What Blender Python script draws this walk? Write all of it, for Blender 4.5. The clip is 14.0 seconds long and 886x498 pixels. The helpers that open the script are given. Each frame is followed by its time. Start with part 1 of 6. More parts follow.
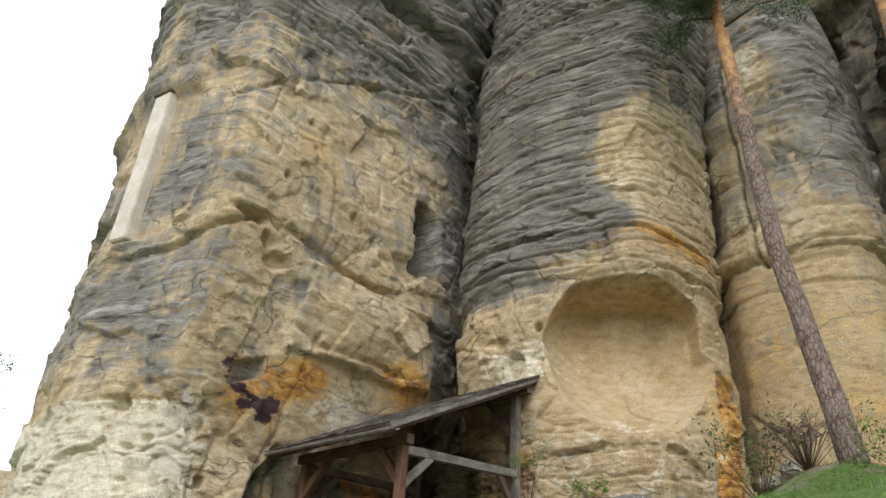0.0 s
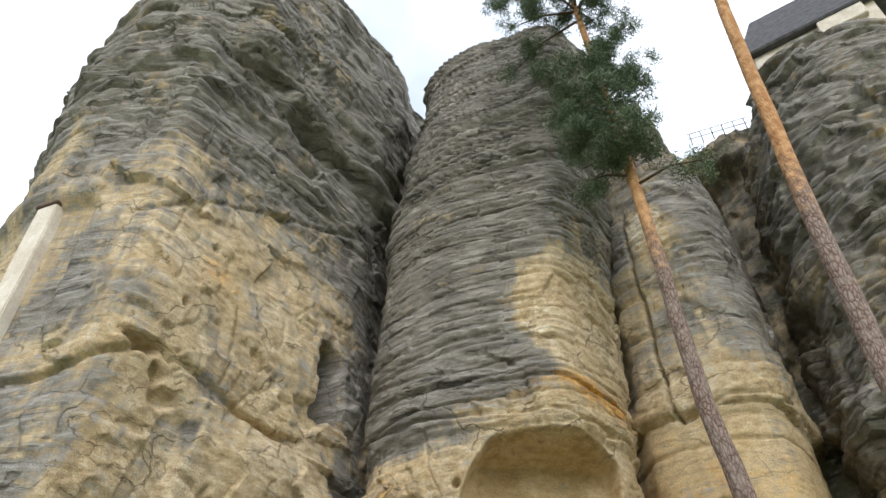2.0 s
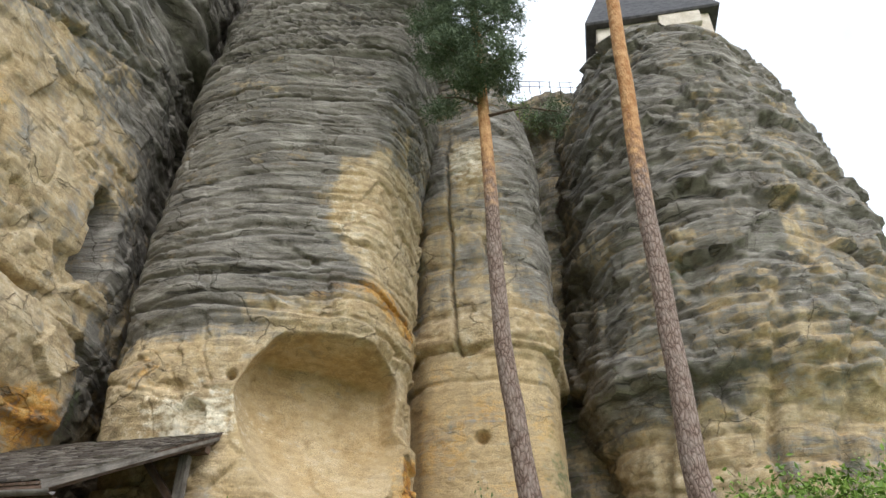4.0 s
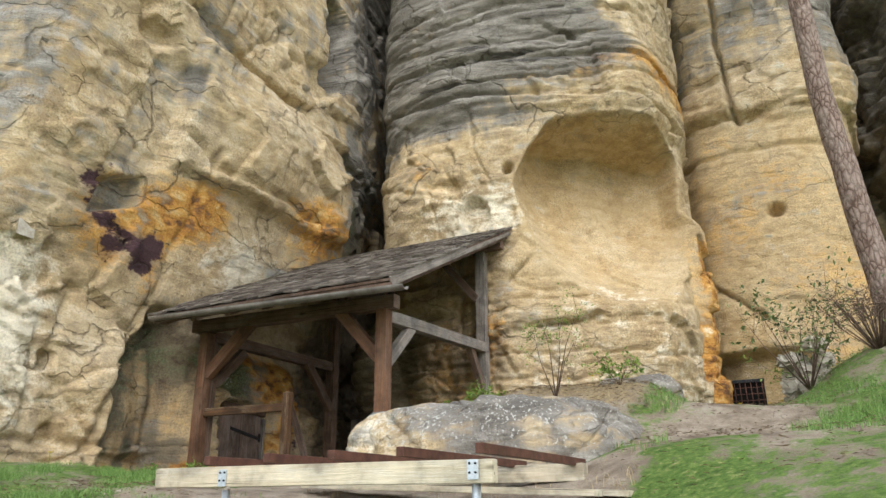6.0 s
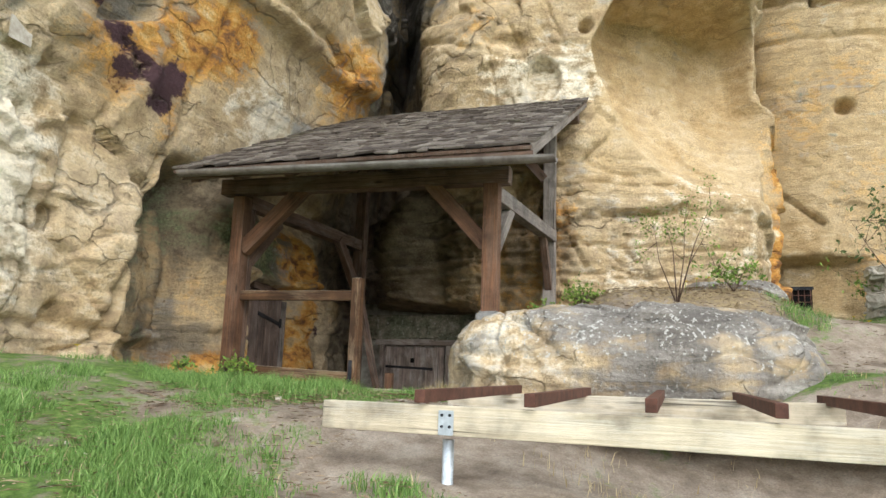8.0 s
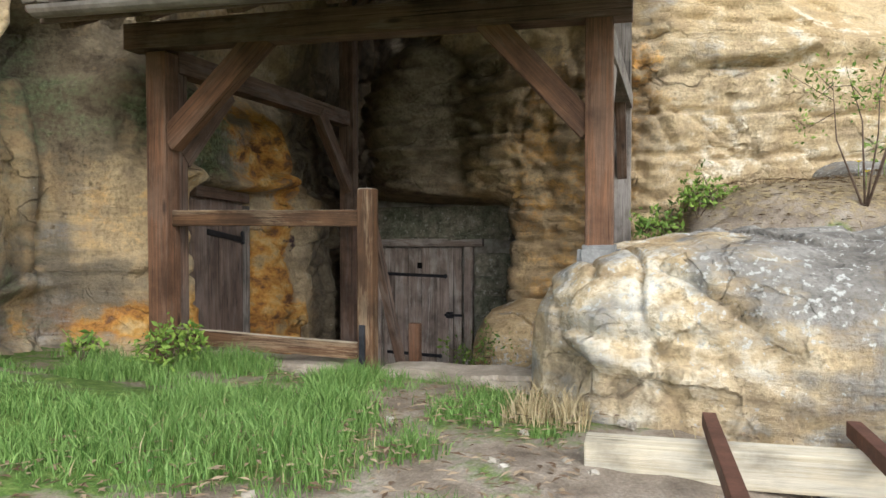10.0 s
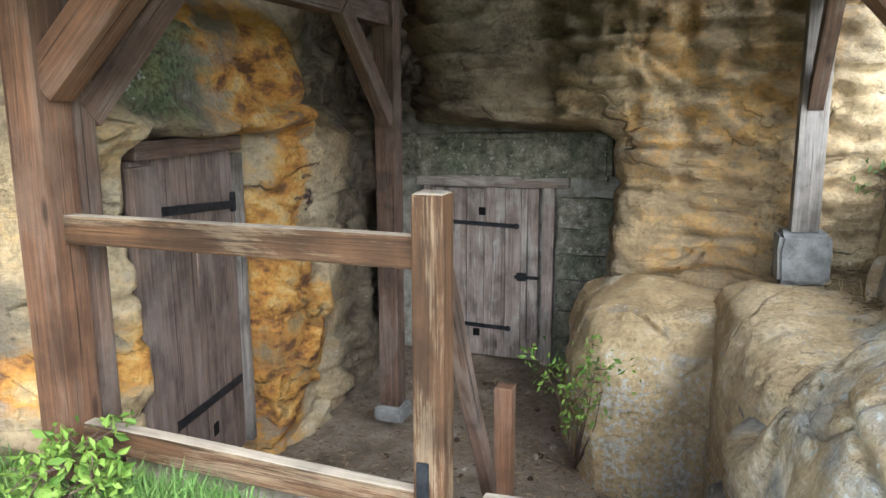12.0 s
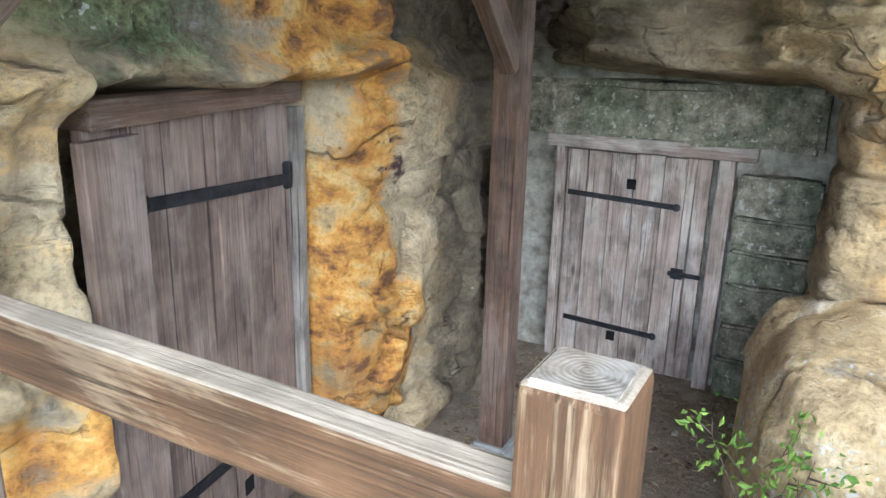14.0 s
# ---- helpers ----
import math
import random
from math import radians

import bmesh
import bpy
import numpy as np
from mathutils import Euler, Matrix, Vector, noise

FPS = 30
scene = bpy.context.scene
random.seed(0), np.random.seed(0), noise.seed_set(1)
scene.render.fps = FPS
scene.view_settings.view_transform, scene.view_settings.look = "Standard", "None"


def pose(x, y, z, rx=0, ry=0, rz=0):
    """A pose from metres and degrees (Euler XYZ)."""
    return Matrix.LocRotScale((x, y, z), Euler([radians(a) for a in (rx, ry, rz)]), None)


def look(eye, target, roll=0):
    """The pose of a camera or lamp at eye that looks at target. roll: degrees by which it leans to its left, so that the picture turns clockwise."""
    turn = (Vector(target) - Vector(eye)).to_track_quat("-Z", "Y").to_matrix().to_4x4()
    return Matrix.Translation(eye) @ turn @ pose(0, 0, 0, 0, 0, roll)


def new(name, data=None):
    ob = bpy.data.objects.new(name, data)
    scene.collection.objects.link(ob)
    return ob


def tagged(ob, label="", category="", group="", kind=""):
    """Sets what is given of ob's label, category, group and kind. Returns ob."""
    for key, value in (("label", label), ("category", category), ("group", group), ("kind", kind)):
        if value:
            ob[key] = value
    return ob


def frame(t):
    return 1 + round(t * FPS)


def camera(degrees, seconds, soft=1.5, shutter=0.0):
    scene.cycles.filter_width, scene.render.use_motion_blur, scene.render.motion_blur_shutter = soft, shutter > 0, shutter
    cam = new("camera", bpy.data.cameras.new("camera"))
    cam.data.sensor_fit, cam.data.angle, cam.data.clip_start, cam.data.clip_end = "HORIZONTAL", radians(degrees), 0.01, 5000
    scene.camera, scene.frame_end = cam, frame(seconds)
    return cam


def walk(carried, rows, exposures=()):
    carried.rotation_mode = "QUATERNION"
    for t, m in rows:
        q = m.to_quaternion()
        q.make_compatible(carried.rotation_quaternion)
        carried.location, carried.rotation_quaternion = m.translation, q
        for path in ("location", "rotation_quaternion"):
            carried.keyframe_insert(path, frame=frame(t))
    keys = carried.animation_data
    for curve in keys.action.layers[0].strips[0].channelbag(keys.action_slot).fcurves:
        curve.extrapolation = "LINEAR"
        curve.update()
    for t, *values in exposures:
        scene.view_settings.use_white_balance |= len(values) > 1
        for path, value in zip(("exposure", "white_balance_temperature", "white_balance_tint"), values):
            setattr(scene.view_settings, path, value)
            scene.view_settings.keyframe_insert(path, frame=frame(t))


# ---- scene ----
cam = camera(63.3, 14.0)
METRES, EYE, TILT, LEAN, TURN = 17.0, 1.5, 0.0, 0.0, -43.7
ROWS = [
    (0.0, 0.0, 0.0, 0.0, -1.89, 30.12, -3.27),
    (0.5, -0.0084, 0.0113, 0.0083, -1.75, 35.78, -2.07),
    (1.0, -0.0241, 0.0252, 0.0163, -5.45, 42.42, -2.64),
    (1.5, -0.0342, 0.0398, 0.0208, -9.19, 45.2, -0.68),
    (2.0, -0.0548, 0.0679, 0.0204, -11.61, 42.41, 0.17),
    (2.5, -0.0763, 0.0905, 0.0239, -13.98, 39.48, 0.8),
    (3.0, -0.0944, 0.1206, 0.0357, -21.14, 40.27, 0.89),
    (5.5, -0.1473, 0.2433, 0.0658, -33.57, 23.25, 1.63),
    (6.0, -0.1837, 0.2854, 0.0643, -20.28, 19.98, 0.48),
    (6.5, -0.2185, 0.323, 0.0662, -18.32, 19.54, -1.2),
    (7.0, -0.2475, 0.3685, 0.0805, -24.35, 15.99, -0.09),
    (9.5, -0.2285, 0.5878, 0.1288, -33.93, 1.37, 1.41),
    (10.0, -0.2166, 0.6341, 0.1403, -30.77, -1.27, 0.12),
    (10.5, -0.2017, 0.6737, 0.1476, -31.42, -4.98, -1.92),
    (11.0, -0.1857, 0.7159, 0.159, -31.81, -8.46, -0.7),
    (11.5, -0.1752, 0.7486, 0.1683, -31.76, -11.21, -0.82),
    (12.0, -0.1569, 0.776, 0.1729, -27.87, -10.54, 0.25),
    (12.5, -0.1416, 0.7982, 0.1771, -23.98, -10.96, -0.2),
    (13.0, -0.129, 0.8279, 0.179, -21.92, -13.14, 1.03),
    (13.5, -0.1196, 0.8502, 0.1786, -20.13, -14.41, -0.03),
    (14.0, -0.1146, 0.8644, 0.1773, -17.34, -16.07, -1.31),
]
BETWEEN = [
    (3.2, look((0.244, 2.731, 2.207), (1.672, 3.260, 3.504), 0.4)),
    (5.3, look((0.932, 4.405, 2.664), (2.742, 4.604, 3.492), -0.2)),
    (7.2, look((1.357, 7.733, 2.901), (3.165, 8.442, 3.376), 0.3)),
    (9.3, look((3.780, 9.756, 3.599), (5.736, 10.140, 3.762), 0.7)),
]
walk(cam, sorted(BETWEEN + [(t, pose(0, 0, EYE, TILT, LEAN, TURN) @ pose(METRES * x, METRES * y, METRES * z, 90 + pitch, roll, yaw)) for t, x, y, z, yaw, pitch, roll in ROWS], key=lambda row: row[0]),
     [(0.0, 0.45, 6050, 10), (3.0, 0.62, 6050, 10), (5.5, 0.58, 6100, 10), (6.0, 0.90, 6130, 10), (6.5, 1.03, 6150, 10), (9.5, 1.12, 6050, 10), (10.5, 1.30, 5980, 10), (11.5, 1.82, 5720, 8), (12.5, 2.56, 5330, 6), (14.0, 2.93, 5180, 6)])

# ---- world and light: bright overcast day ----
world = bpy.data.worlds.new("sky")
scene.world = world
world.use_nodes = True
wn, wl = world.node_tree.nodes, world.node_tree.links
wn.clear()
sky = wn.new("ShaderNodeTexSky")
sky.sky_type, sky.sun_disc = "NISHITA", False
sky.sun_elevation, sky.sun_rotation = radians(36), radians(236)
sky.air_density, sky.dust_density = 1.0, 3.0
w_coord = wn.new("ShaderNodeTexCoord")
w_noise = wn.new("ShaderNodeTexNoise")
w_noise.inputs["Scale"].default_value, w_noise.inputs["Detail"].default_value = 1.6, 5
w_ramp = wn.new("ShaderNodeValToRGB")
w_ramp.color_ramp.elements[0].position, w_ramp.color_ramp.elements[0].color = 0.34, (0.30, 0.30, 0.30, 1)
w_ramp.color_ramp.elements[1].position, w_ramp.color_ramp.elements[1].color = 0.60, (1, 1, 1, 1)
w_mix = wn.new("ShaderNodeMix")
w_mix.data_type = "RGBA"
w_mix.inputs["B"].default_value = (10.6, 11.0, 11.3, 1)
w_back = wn.new("ShaderNodeBackground")
w_back.inputs["Strength"].default_value = 0.121
w_out = wn.new("ShaderNodeOutputWorld")
wl.new(w_coord.outputs["Generated"], w_noise.inputs["Vector"])
wl.new(w_noise.outputs["Fac"], w_ramp.inputs["Fac"])
wl.new(w_ramp.outputs["Color"], w_mix.inputs["Factor"])
wl.new(sky.outputs["Color"], w_mix.inputs["A"])
wl.new(w_mix.outputs["Result"], w_back.inputs["Color"])
wl.new(w_back.outputs["Background"], w_out.inputs["Surface"])
sun = new("sun", bpy.data.lights.new("sun", "SUN"))
sun.data.energy, sun.data.angle, sun.data.color = 0.85, radians(40), (1.0, 0.96, 0.90)
sun.matrix_world = look((-26, -15, 30), (10, 9, 4))


# ---- small tools ----
def hash3(ix, iy, iz, seed):
    h = ix * 374761393 + iy * 668265263 + iz * 2147483647 + seed * 1274126177
    h = (h ^ (h >> 13)) * 1274126177
    h = (h ^ (h >> 16)) & 0xFFFFFF
    return h / float(0x7FFFFF) - 1.0


def vnoise(p, scale, seed=0):
    """Smooth value noise in [-1, 1]; scale is the size of a cell in metres (number or triple)."""
    q = p / np.asarray(scale, float)
    i = np.floor(q).astype(np.int64)
    f = q - i
    f = f * f * f * (f * (f * 6 - 15) + 10)
    out = 0
    for dx in (0, 1):
        wx = f[:, 0] if dx else 1 - f[:, 0]
        for dy in (0, 1):
            wy = f[:, 1] if dy else 1 - f[:, 1]
            for dz in (0, 1):
                wz = f[:, 2] if dz else 1 - f[:, 2]
                out = out + wx * wy * wz * hash3(i[:, 0] + dx, i[:, 1] + dy, i[:, 2] + dz, seed)
    return out


def fbm(p, scale, octaves=3, seed=0):
    s, a, out = np.asarray(scale, float), 1.0, 0
    for k in range(octaves):
        out = out + a * vnoise(p, s, seed + 17 * k)
        s, a = s * 0.48, a * 0.5
    return out / (2 - 2.0 ** (1 - octaves))


def sstep(a, b, v):
    f = np.clip((v - a) / (b - a), 0, 1)
    return f * f * (3 - 2 * f)


def bump2(a, b, a0, b0, ra, rb, k=2.0):
    """A soft patch round (a0, b0) with the half sizes ra, rb."""
    return np.exp(-((((a - a0) / ra) ** 2 + ((b - b0) / rb) ** 2) ** (k / 2)))


def line_dist(a, b, pts):
    d = np.full(a.shape, 1e9)
    for (a0, b0), (a1, b1) in zip(pts, pts[1:]):
        ux, uy = a1 - a0, b1 - b0
        f = np.clip(((a - a0) * ux + (b - b0) * uy) / (ux * ux + uy * uy), 0, 1)
        d = np.minimum(d, np.hypot(a - a0 - f * ux, b - b0 - f * uy))
    return d


def facets(p, size, seed, tilt, off):
    """Broken rock: each cell is a tilted plane of its own. Gives the height and the distance to the nearest joint."""
    q = p / np.asarray(size, float)
    i = np.floor(q).astype(np.int64)
    best, second = np.full(len(p), 9.0), np.full(len(p), 9.0)
    height = np.zeros(len(p))
    for ox in (-1, 0, 1):
        for oy in (-1, 0, 1):
            for oz in (-1, 0, 1):
                cx, cy, cz = i[:, 0] + ox, i[:, 1] + oy, i[:, 2] + oz
                r = [hash3(cx, cy, cz, seed + k) for k in range(7)]
                rel = [q[:, k] - (c + 0.5 + 0.42 * r[k]) for k, c in enumerate((cx, cy, cz))]
                d2 = rel[0] ** 2 + rel[1] ** 2 + rel[2] ** 2
                h = off * r[3] + tilt * (r[4] * rel[0] + r[5] * rel[1] + r[6] * rel[2])
                closer = d2 < best
                second = np.where(closer, best, np.minimum(second, d2))
                best = np.where(closer, d2, best)
                height = np.where(closer, h, height)
    return height, np.sqrt(second) - np.sqrt(best)


class Strata:
    """Beds of uneven thickness: how far each bed stands out, and a groove between two beds."""

    def __init__(self, z0, z1, thin, thick, seed):
        rng = np.random.RandomState(seed)
        self.edges = [z0]
        while self.edges[-1] < z1:
            self.edges.append(self.edges[-1] + rng.uniform(thin, thick))
        self.edges = np.array(self.edges)
        self.out = rng.uniform(-1, 1, len(self.edges) + 1)

    def __call__(self, z):
        k = np.clip(np.searchsorted(self.edges, z) - 1, 0, len(self.edges) - 2)
        f = np.clip((z - self.edges[k]) / (self.edges[k + 1] - self.edges[k]), 0, 1)
        lip = 1.15 * np.clip(f / 0.8, 0, 1) ** 0.8 * (1 - np.clip((f - 0.8) / 0.2, 0, 1) ** 2 * 0.55)
        return self.out[k] * 0.6 + lip, np.minimum(f, 1 - f) * (self.edges[k + 1] - self.edges[k])


def grid_mesh(name, P, masks=None, wrap=False):
    """P: rows x columns x 3. masks: dict of name -> rows x columns x 4."""
    nz, nu = P.shape[:2]
    mesh = bpy.data.meshes.new(name)
    idx = np.arange(nz * nu).reshape(nz, nu)
    a, b, c, d = idx[:-1, :-1], idx[:-1, 1:], idx[1:, 1:], idx[1:, :-1]
    faces = np.stack([a, b, c, d], -1).reshape(-1, 4)
    if wrap:
        faces = np.concatenate([faces, np.stack([idx[:-1, -1], idx[:-1, 0], idx[1:, 0], idx[1:, -1]], -1).reshape(-1, 4)])
    mesh.vertices.add(nz * nu)
    mesh.vertices.foreach_set("co", P.reshape(-1).astype(np.float32))
    mesh.loops.add(faces.size)
    mesh.loops.foreach_set("vertex_index", faces.reshape(-1).astype(np.int32))
    mesh.polygons.add(len(faces))
    mesh.polygons.foreach_set("loop_start", np.arange(0, faces.size, 4, dtype=np.int32))
    mesh.polygons.foreach_set("use_smooth", np.ones(len(faces), bool))
    mesh.update(calc_edges=True)
    for key, m in (masks or {}).items():
        att = mesh.attributes.new(key, "FLOAT_COLOR", "POINT")
        att.data.foreach_set("color", m.reshape(-1).astype(np.float32))
    return mesh


def tri_mesh(name, verts, faces, smooth=True):
    mesh = bpy.data.meshes.new(name)
    mesh.from_pydata([tuple(v) for v in verts], [], [tuple(f) for f in faces])
    mesh.polygons.foreach_set("use_smooth", [smooth] * len(mesh.polygons))
    mesh.update()
    return mesh


def thing(name, x, y, z, label, category, group="", rz=0.0, kind=""):
    ob = new(name)
    ob.matrix_world = pose(x, y, z, 0, 0, rz)
    return tagged(ob, label, category, group, kind)


def world_of(ob):
    return (world_of(ob.parent) @ ob.matrix_parent_inverse if ob.parent else Matrix.Identity(4)) @ ob.matrix_basis


def adopt(ob, parent, m):
    """Puts ob under parent so that it stands at the world pose m."""
    ob.parent = parent
    ob.matrix_parent_inverse = world_of(parent).inverted()
    ob.matrix_basis = m
    return ob


def part(name, mesh, material, parent, m=None, label=""):
    if isinstance(mesh, bmesh.types.BMesh):
        bm, mesh = mesh, bpy.data.meshes.new(name)
        bm.to_mesh(mesh)
        bm.free()
    ob = new(name, mesh)
    if not mesh.materials:
        mesh.materials.append(material)
    if label:
        ob["label"] = label
    return adopt(ob, parent, m or Matrix.Identity(4))


def solo(name, mesh, material, label, category, m=None, group="", kind=""):
    if isinstance(mesh, bmesh.types.BMesh):
        bm, mesh = mesh, bpy.data.meshes.new(name)
        bm.to_mesh(mesh)
        bm.free()
    ob = new(name, mesh)
    if not mesh.materials:
        mesh.materials.append(material)
    if m:
        ob.matrix_basis = m
    return tagged(ob, label, category, group, kind)


def timber(w, h, length, bevel=0.008, rough=0.004, seed=0, cuts=7):
    """A hewn timber along z from 0 to length, w by h across, with worn edges."""
    bm = bmesh.new()
    bmesh.ops.create_cube(bm, size=1)
    bmesh.ops.scale(bm, vec=(w, h, length), verts=bm.verts)
    bmesh.ops.translate(bm, vec=(0, 0, length / 2), verts=bm.verts)
    bmesh.ops.bevel(bm, geom=[e for e in bm.edges], offset=bevel, segments=2, affect="EDGES", profile=0.6)
    long_edges = [e for e in bm.edges if abs(e.verts[0].co.z - e.verts[1].co.z) > length * 0.6]
    bmesh.ops.subdivide_edges(bm, edges=long_edges, cuts=cuts, use_grid_fill=True)
    for v in bm.verts:
        n = noise.noise_vector(Vector((v.co.x * 3, v.co.y * 3, v.co.z * 1.7 + seed * 7.3)))
        v.co += Vector((n.x, n.y, 0)) * rough
    for f in bm.faces:
        f.smooth = False
    return bm


def beam_pose(p0, p1, up=(0, 0, 1)):
    p0, p1 = Vector(p0), Vector(p1)
    z = (p1 - p0).normalized()
    x = Vector(up).cross(z)
    if x.length < 1e-3:
        x = Vector((1, 0, 0))
    x.normalize()
    y = z.cross(x)
    m = Matrix((x, y, z)).transposed().to_4x4()
    m.translation = p0
    return m


beam_count = [0]


def beam(name, p0, p1, w, h, material, parent, up=(0, 0, 1), label="", bevel=0.008, rough=0.004):
    """A timber from p0 to p1; w across, h along up."""
    beam_count[0] += 1
    length = (Vector(p1) - Vector(p0)).length
    return part(name, timber(w, h, length, bevel, rough, beam_count[0]), material, parent, beam_pose(p0, p1, up), label)


def slab(sx, sy, sz, bevel=0.01, wob=0.0, seed=0, cuts=0):
    bm = bmesh.new()
    bmesh.ops.create_cube(bm, size=1)
    bmesh.ops.scale(bm, vec=(sx, sy, sz), verts=bm.verts)
    if cuts:
        bmesh.ops.subdivide_edges(bm, edges=list(bm.edges), cuts=cuts, use_grid_fill=True)
    if bevel:
        sharp = [e for e in bm.edges if len(e.link_faces) == 2 and e.calc_face_angle() > 0.5]
        bmesh.ops.bevel(bm, geom=sharp, offset=bevel, segments=2, affect="EDGES")
    if wob:
        for v in bm.verts:
            v.co += noise.noise_vector(v.co * (1.6 / max(sx, sy, sz)) * 3 + Vector((seed * 3.1, seed, 0))) * wob
    return bm


# ---- materials ----
class Mat:
    """Thin helper round a node tree."""

    def __init__(self, name, rough=0.8, metal=0.0):
        self.m = bpy.data.materials.new(name)
        self.m.use_nodes = True
        self.t = self.m.node_tree
        self.b = self.t.nodes["Principled BSDF"]
        self.b.inputs["Roughness"].default_value = rough
        self.b.inputs["Metallic"].default_value = metal
        self.b.inputs["Specular IOR Level"].default_value = 0.25
        self.xyz = self.t.nodes.new("ShaderNodeTexCoord").outputs["Object"]

    def link(self, a, b):
        self.t.links.new(a, b)

    def scaled(self, v):
        n = self.t.nodes.new("ShaderNodeMapping")
        n.inputs["Scale"].default_value = v
        self.link(self.xyz, n.inputs["Vector"])
        return n.outputs["Vector"]

    def offset_by_object(self, vec):
        info = self.t.nodes.new("ShaderNodeObjectInfo")
        n = self.t.nodes.new("ShaderNodeVectorMath")
        n.operation = "MULTIPLY_ADD"
        self.link(info.outputs["Random"], n.inputs[0])
        n.inputs[1].default_value = (31, 17, 43)
        self.link(vec, n.inputs[2])
        return n.outputs["Vector"]

    def noise(self, scale, detail=4, vec=None, rough=0.55, distort=0.0):
        n = self.t.nodes.new("ShaderNodeTexNoise")
        n.inputs["Scale"].default_value, n.inputs["Detail"].default_value = scale, detail
        n.inputs["Roughness"].default_value, n.inputs["Distortion"].default_value = rough, distort
        self.link(vec or self.xyz, n.inputs["Vector"])
        return n.outputs["Fac"]

    def voronoi(self, scale, feature="F1", vec=None):
        n = self.t.nodes.new("ShaderNodeTexVoronoi")
        n.feature = feature
        n.inputs["Scale"].default_value = scale
        self.link(vec or self.xyz, n.inputs["Vector"])
        return n.outputs["Distance"]

    def ramp(self, fac, stops):
        n = self.t.nodes.new("ShaderNodeValToRGB")
        e = n.color_ramp.elements
        while len(e) < len(stops):
            e.new(0.5)
        for k, (p, c) in enumerate(stops):
            e[k].position = p
            e[k].color = (*c, 1) if isinstance(c, tuple) else (c, c, c, 1)
        self.link(fac, n.inputs["Fac"])
        return n.outputs["Color"]

    def math(self, op, a, b=0.0, clamp=False):
        n = self.t.nodes.new("ShaderNodeMath")
        n.operation, n.use_clamp = op, clamp
        for k, v in enumerate((a, b)):
            if isinstance(v, (int, float)):
                n.inputs[k].default_value = v
            else:
                self.link(v, n.inputs[k])
        return n.outputs["Value"]

    def mix(self, fac, a, b, mode="MIX"):
        n = self.t.nodes.new("ShaderNodeMix")
        n.data_type, n.blend_type = "RGBA", mode
        for key, v in (("Factor", fac), ("A", a), ("B", b)):
            if isinstance(v, (int, float)):
                n.inputs[key].default_value = v if key == "Factor" else (v, v, v, 1)
            elif isinstance(v, tuple):
                n.inputs[key].default_value = (*v, 1)
            else:
                self.link(v, n.inputs[key])
        return n.outputs["Result"]

    def attr(self, name):
        n = self.t.nodes.new("ShaderNodeAttribute")
        n.attribute_name = name
        s = self.t.nodes.new("ShaderNodeSeparateColor")
        self.link(n.outputs["Color"], s.inputs["Color"])
        return s.outputs["Red"], s.outputs["Green"], s.outputs["Blue"], n.outputs["Alpha"]

    def color(self, c):
        if isinstance(c, tuple):
            self.b.inputs["Base Color"].default_value = (*c, 1)
        else:
            self.link(c, self.b.inputs["Base Color"])

    def relief(self, *pairs):
        """(height, strength, distance) from coarse to fine."""
        normal = None
        for h, s, d in pairs:
            n = self.t.nodes.new("ShaderNodeBump")
            n.inputs["Strength"].default_value, n.inputs["Distance"].default_value = s, d
            self.link(h, n.inputs["Height"])
            if normal:
                self.link(normal, n.inputs["Normal"])
            normal = n.outputs["Normal"]
        self.link(normal, self.b.inputs["Normal"])


